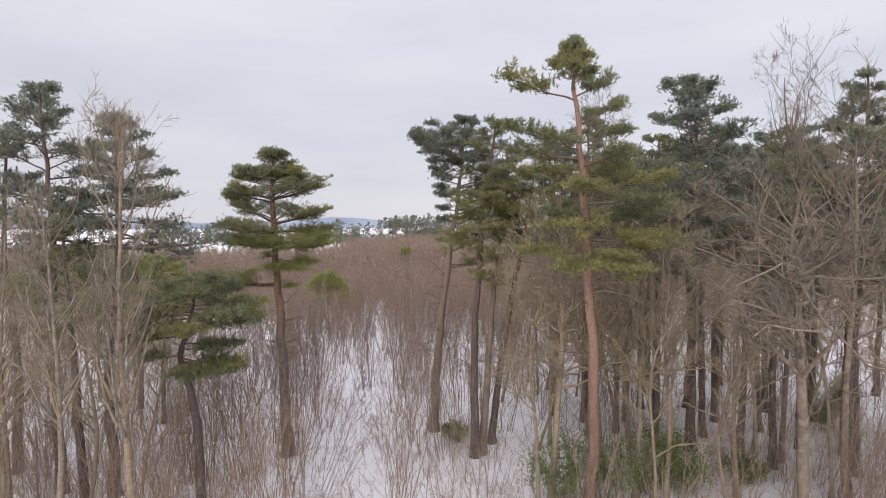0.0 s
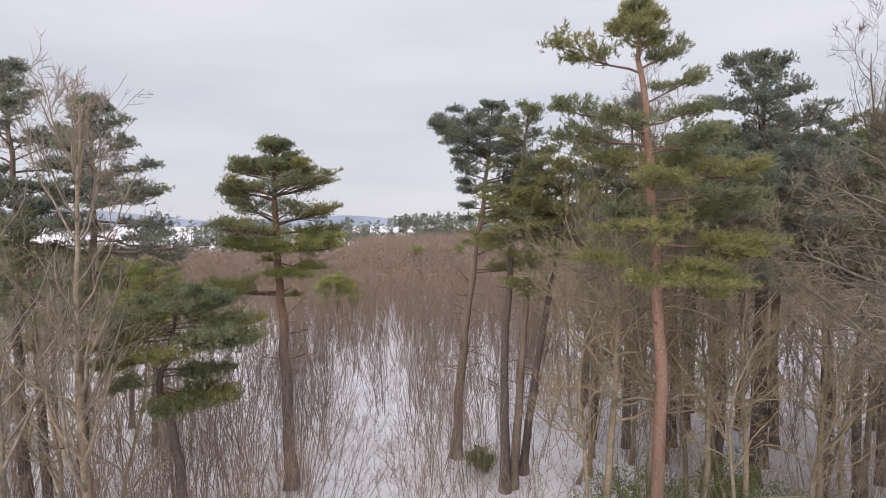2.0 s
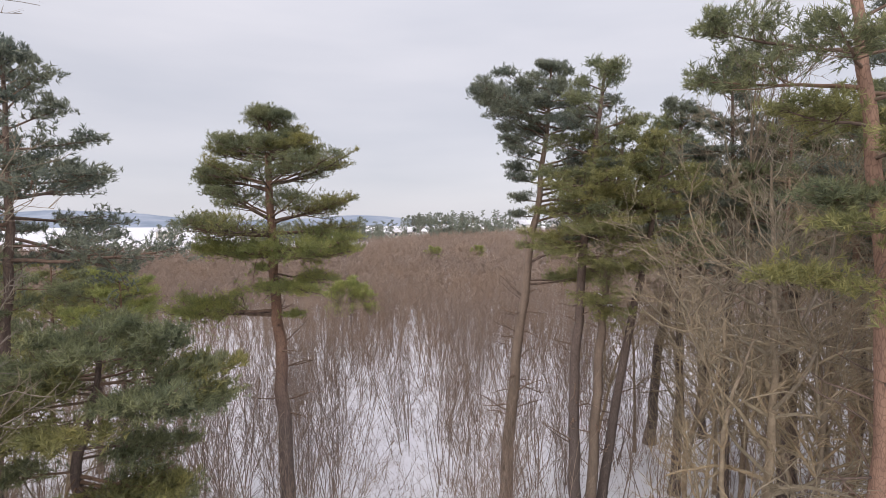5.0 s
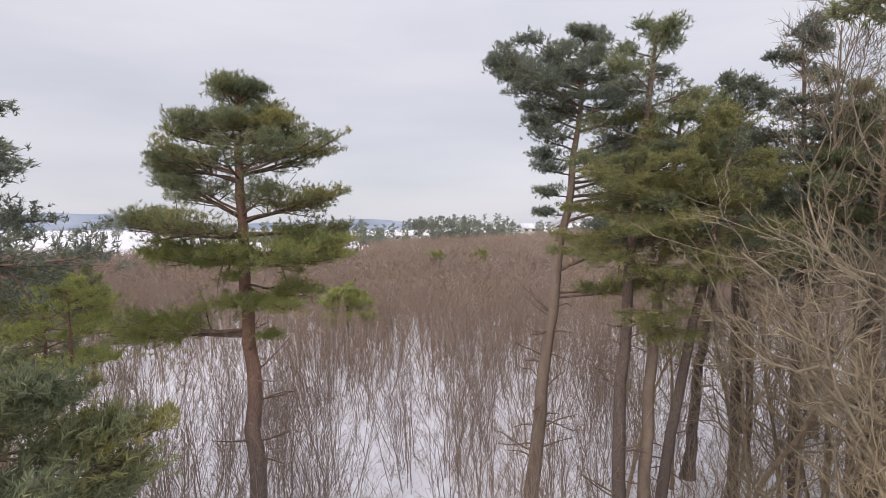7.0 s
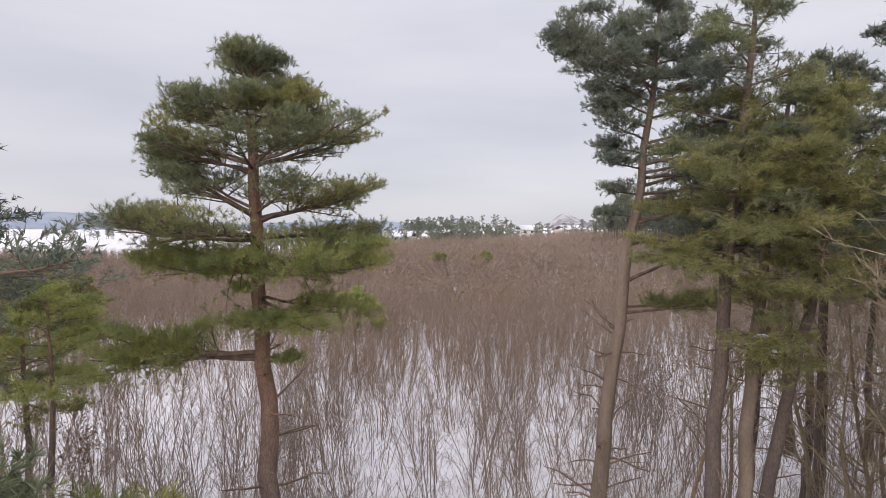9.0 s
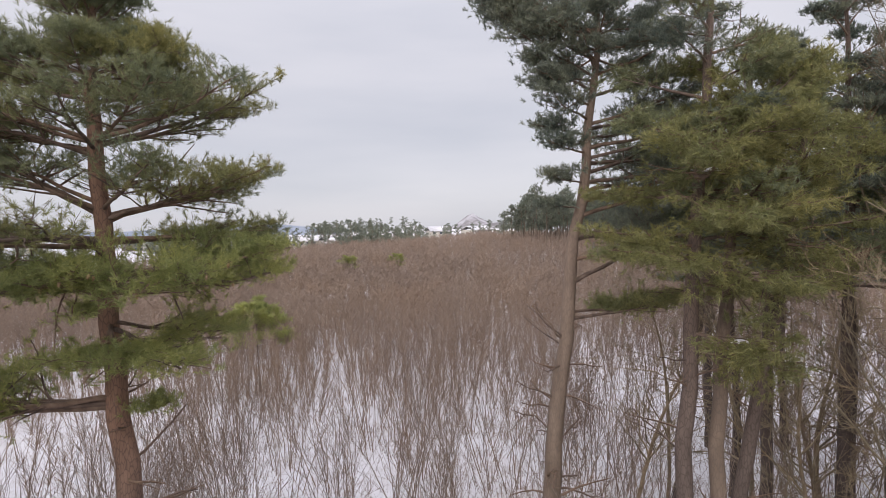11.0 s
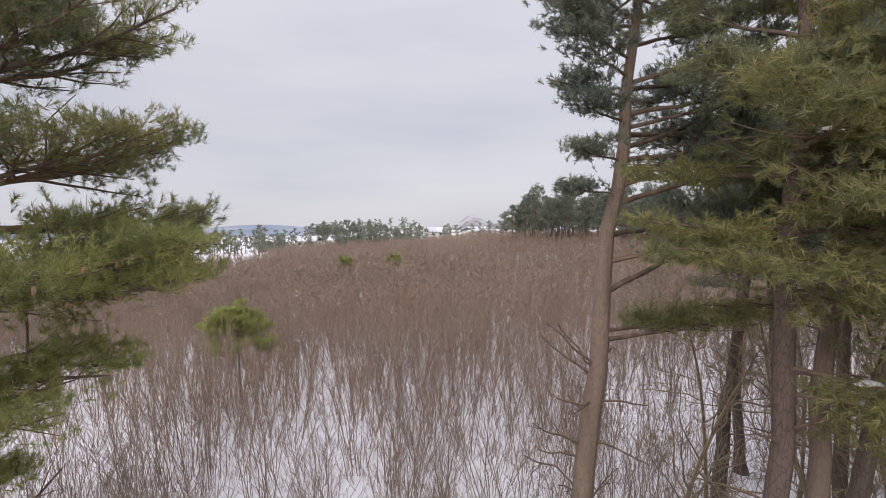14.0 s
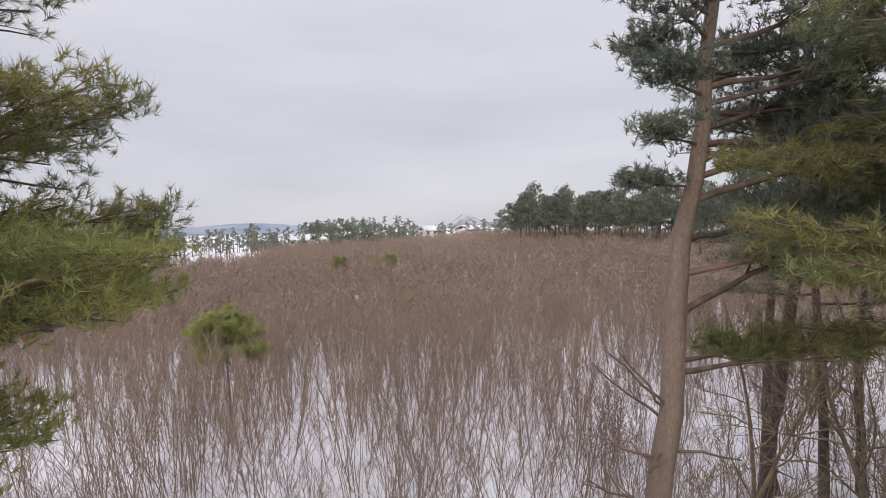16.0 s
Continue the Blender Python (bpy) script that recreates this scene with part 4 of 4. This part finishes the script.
def build_far_woods():
    g = np.random.default_rng(10)
    both = [far_tree(200 + i, 7.5 + i, 0.35, 7, 2.3, 8, 5, 0.65, 0.3) for i in range(4)]
    woods, crowns = [w for w, _ in both], [l for _, l in both]
    rows = ((-95, 10, 225, 270, 110), (-160, -40, 270, 330, 100), (-45, 28, 436, 452, 130), (-20, 110, 300, 345, 90), (-420, -120, 380, 480, 110), (60, 130, 240, 300, 50))
    p = []
    for x0, x1, y0, y1, n in rows:
        mid = np.stack([x0 + (x1 - x0) * g.random(n // 5 + 1), y0 + (y1 - y0) * g.random(n // 5 + 1)], 1)
        p.append(mid[g.integers(0, len(mid), n)] + g.normal(size=(n, 2)) * np.array([4.5, 3.0]))
    p = np.concatenate(p)
    p = with_ground(p)
    seed_state = 77
    v, f = replicate(crowns, p, np.random.default_rng(seed_state), (0.5, 1.25))
    w, e = replicate(woods, p, np.random.default_rng(seed_state), (0.5, 1.25))
    tagged(new("far_trees", mesh_of("far_trees", v, [f], NEEDLE_DARK)), "far rows of dark trees between snowy fields", "trees", kind="stuff")
    tagged(new("far_trunks", mesh_of("far_trunks", w, [e], BARK_TAN)), "trunks of the far rows of trees", "trees", kind="stuff")


build_far_woods()


# ---- distant hills ----
def mound(name, x, y, rx, ry, h, seed, mat, label):
    n = 40
    u = np.linspace(-1, 1, n)
    X, Y = np.meshgrid(u, u)
    g = np.random.default_rng(seed)
    r = np.sqrt(X ** 2 + Y ** 2)
    Z = h * np.clip(1 - r, 0, 1) ** 0.9 * (1 + 0.10 * np.sin(X * 7 + seed) + 0.06 * np.sin(Y * 11 + X * 5)) + g.normal(size=X.shape) * h * 0.012 - 1.0
    V = np.stack([x + X * rx, y + Y * ry, Z], axis=-1).reshape(-1, 3)
    i = (np.arange(n - 1)[:, None] * n + np.arange(n - 1)[None, :]).reshape(-1, 1)
    tagged(new(name, mesh_of(name, V, [np.concatenate([i, i + 1, i + n + 1, i + n], axis=1)], mat, True)), label, "hill", kind="structure")


def hill_material(name, a, b, scale):
    k = Mat(name, 0.9, 0.2)
    return k.done(k.ramp(k.noise(scale, 6, 0.65), [(0.40, a), (0.60, b)]))


SNOWY_HILL = hill_material("snowy_wooded_hill", (0.20, 0.185, 0.185), (0.46, 0.44, 0.46), 0.02)
# the blue of distant haze is painted into this ridge colour
HAZE_BLUE_HILL = hill_material("haze_blue_wooded_ridge", (0.20, 0.24, 0.30), (0.30, 0.33, 0.39), 0.006)
mound("hill_1", 330, 1800, 105, 150, 62, 3, SNOWY_HILL, "distant bare hill with snow on its top")
mound("hill_2", 430, 1700, 220, 150, 38, 4, SNOWY_HILL, "distant low hill with snow between bare woods")
mound("hill_3", -1500, 1900, 900, 300, 66, 5, HAZE_BLUE_HILL, "distant wooded ridge with the blue of haze in its colour")
mound("hill_4", -520, 2300, 700, 300, 46, 6, HAZE_BLUE_HILL, "distant wooded ridge with the blue of haze in its colour")

# ---- village ----
WALL_A = plain_material("house_wall_cream", (0.50, 0.46, 0.40), (0.60, 0.56, 0.50), 1.0)
WALL_B = plain_material("house_wall_grey_brown", (0.22, 0.19, 0.17), (0.30, 0.26, 0.23), 1.0)
PANE = plain_material("dark_window", (0.05, 0.06, 0.07), (0.09, 0.10, 0.12), 1.0, 0.15)


def box_arrays(x0, x1, y0, y1, z0, z1):
    v = np.array([(x, y, z) for z in (z0, z1) for x, y in ((x0, y0), (x1, y0), (x1, y1), (x0, y1))], float)
    return v, np.array([(0, 3, 2, 1), (4, 5, 6, 7), (0, 1, 5, 4), (1, 2, 6, 5), (2, 3, 7, 6), (3, 0, 4, 7)])


def house(x, y, w, d, h, turn, wall, label):
    """A small house with a snowy gable roof and two rows of windows."""
    ob = thing("house", on_ground(x, y, 0.2), label, "house", "houses of the village")
    ob.rotation_euler = (0, 0, radians(turn))
    v, f = box_arrays(-w / 2, w / 2, -d / 2, d / 2, 0, h)
    part("wall", mesh_of("wall", v, [f], wall), ob)
    o, rise, t = 0.6, d * 0.28, 0.35
    sec = [(-d / 2 - o, h - 0.2), (0, h + rise), (d / 2 + o, h - 0.2), (d / 2 + o, h - 0.2 + t), (0, h + rise + t), (-d / 2 - o, h - 0.2 + t)]
    v = np.array([(sx, yy, zz) for sx in (-w / 2 - o, w / 2 + o) for yy, zz in sec])
    quads = np.array([(i, (i + 1) % 6, (i + 1) % 6 + 6, i + 6) for i in range(6)] + [(0, 1, 4, 5), (1, 2, 3, 4), (6, 11, 10, 7), (7, 10, 9, 8)])
    part("roof", mesh_of("roof", v, [quads], SNOW), ob, "gable roof under snow")
    for i in range(3):
        for z in ((0.9,) if h < 4 else (0.9, 3.6)):
            cx = -w / 2 + w * (i + 0.5) / 3
            v, f = box_arrays(cx - 0.8, cx + 0.8, -d / 2 - 0.06, -d / 2 + 0.05, z, z + 1.3)
            part("window", mesh_of("window", v, [f], PANE), ob, "dark window")
    return ob


for hx, hy, hw, hd, hh, ht, hm in ((37, 350, 13, 9, 5.5, 12, 0), (-33, 300, 10, 8, 5.5, -20, 0), (-24, 306, 9, 7, 3.2, 30, 1), (-15, 372, 12, 8, 5.5, 5, 1), (4, 380, 10, 8, 5.5, -12, 0), (18, 392, 11, 8, 5.5, 24, 1),
                                   (60, 372, 10, 8, 5.5, 60, 0), (72, 392, 12, 8, 5.5, 8, 1), (-58, 330, 11, 8, 5.5, 15, 1), (-132, 372, 12, 9, 5.5, -8, 0), (-150, 384, 10, 8, 5.5, 40, 1), (-112, 392, 10, 8, 3.2, 0, 0), (-205, 380, 12, 8, 5.5, 20, 0), (-72, 396, 12, 8, 5.5, 70, 0)):
    house(hx, hy, hw, hd, hh, ht, (WALL_A, WALL_B)[hm], ("cream" if hm == 0 else "grey-brown") + " house with snow on its gable roof")


# ---- evergreen bushes, dry shrubs, underwood ----
def leaves(p, rng, length, width):
    n = len(p)
    way = unit(rng.normal(size=(n, 3)) + np.array([0, 0, 0.25]))
    side = unit(np.cross(way, rng.normal(size=(n, 3)))) * width / 2
    ln = way * (length * (0.7 + 0.6 * rng.random((n, 1))))
    drop = np.array([0, 0, -0.15 * length])
    V = np.stack([p, p + ln * 0.5 + side, p + ln + drop, p + ln * 0.5 - side], axis=1).reshape(-1, 3)
    return V, np.arange(len(V)).reshape(-1, 4)


def bush(x, y, wide, tall, seed, leaf, n, label, category, group, size=0.10):
    g = np.random.default_rng(seed)
    ob = thing("bush", on_ground(x, y), label, category, group)
    k = max(6, int(wide * 7))
    base = g.normal(size=(k, 3)) * np.array([wide * 0.16, wide * 0.16, 0])
    a = g.random(k) * 2 * math.pi
    out = np.sqrt(g.random(k)) * wide * 0.5
    tip = np.stack([np.cos(a) * out, np.sin(a) * out, tall * (0.65 + 0.4 * g.random(k)) * (1 - 0.5 * (out / wide) ** 1.5)], axis=1)
    s = np.linspace(0, 1, 5)[None, :, None]
    P = base[:, None] * (1 - s) + tip[:, None] * s + g.normal(size=(k, 5, 3)) * 0.05 * np.array([1, 1, 0.3])
    R = np.linspace(0.016, 0.005, 5)[None] * np.ones((k, 1))
    B, BR = grow(P, R, g, k * 5, 0.25, 1.0, 0.4, 50, 0.2, 0.0, 3, 0.2)
    for j in range(k):
        v, f = tubes(P[j:j + 1], R[j:j + 1], 4)
        part("stem", mesh_of("stem", v, [f], LIMB, True), ob)
    v, f = tubes(B, np.maximum(BR, 0.004), 3)
    part("twig_spray", mesh_of("twig_spray", v, [f], LIMB), ob, "thin twigs", "stuff")
    every = np.concatenate([B.reshape(-1, 3), P[:, 2:].reshape(-1, 3)])
    p = every[g.integers(0, len(every), n)] + g.normal(size=(n, 3)) * 0.10
    p[:, 2] = np.maximum(p[:, 2], 0.1)
    v, f = leaves(p, g, size, size * 0.45)
    part("foliage", mesh_of("foliage", v, [f], leaf), ob, kind="stuff")
    return ob


for i, (bx, by, bw, bt) in enumerate(((4.4, 19.9, 2.8, 2.6), (6.1, 20.1, 3.0, 2.8), (7.8, 20.5, 3.0, 2.8), (9.3, 20.9, 2.6, 2.4), (21.5, 29.5, 2.2, 2.4), (18.8, 27.2, 1.6, 1.8), (0.6, 26.2, 1.4, 0.9), (12.0, 21.6, 1.6, 1.2))):
    bush(bx, by, bw, bt, 300 + i, LEAF, 4200, "low evergreen bush with dark glossy leaves in the snow", "bush", "evergreen bushes")
for i, (bx, by, bw, bt) in enumerate(((9.7, 59.5, 3.2, 5.2), (-16.5, 33.0, 2.4, 4.6), (6.6, 43.0, 2.2, 4.4), (17.5, 58.0, 2.6, 4.8))):
    bush(bx, by, bw, bt, 320 + i, DRYLEAF, 700, "shrub that kept its dry reddish brown leaves", "shrub", "dry-leaved shrubs", 0.12)


def build_underwood():
    """Low tangled twigs and dry stalks that stick out of the snow."""
    g = np.random.default_rng(14)
    clumps = []
    for i in range(6):
        P, R = sapling_stems(g, 7, 0.9, 0.35, 4, 0.006)
        P[:, :, :2] += (P[:, :, 2:] * g.normal(size=(7, 1, 2)) * 0.5)
        clumps.append(joined([triangles(*tubes(P, R, 3)), blades(P, R, g, 46, 0.4, 0.011, 0.1, 0.1, 1.0)]))
    p = np.concatenate([scatter(g, -22, 22, 13, 26, 1.15), scatter(g, -16, 12, 26, 46, 1.2)])
    p = p[g.random(len(p)) < 0.75]
    v, f = replicate(clumps, with_ground(p), g, (0.6, 1.5))
    tagged(new("underwood", mesh_of("underwood", v, [f], TANGLE)), "low tangle of dry twigs sticking out of the snow", "underwood", kind="stuff")


build_underwood()
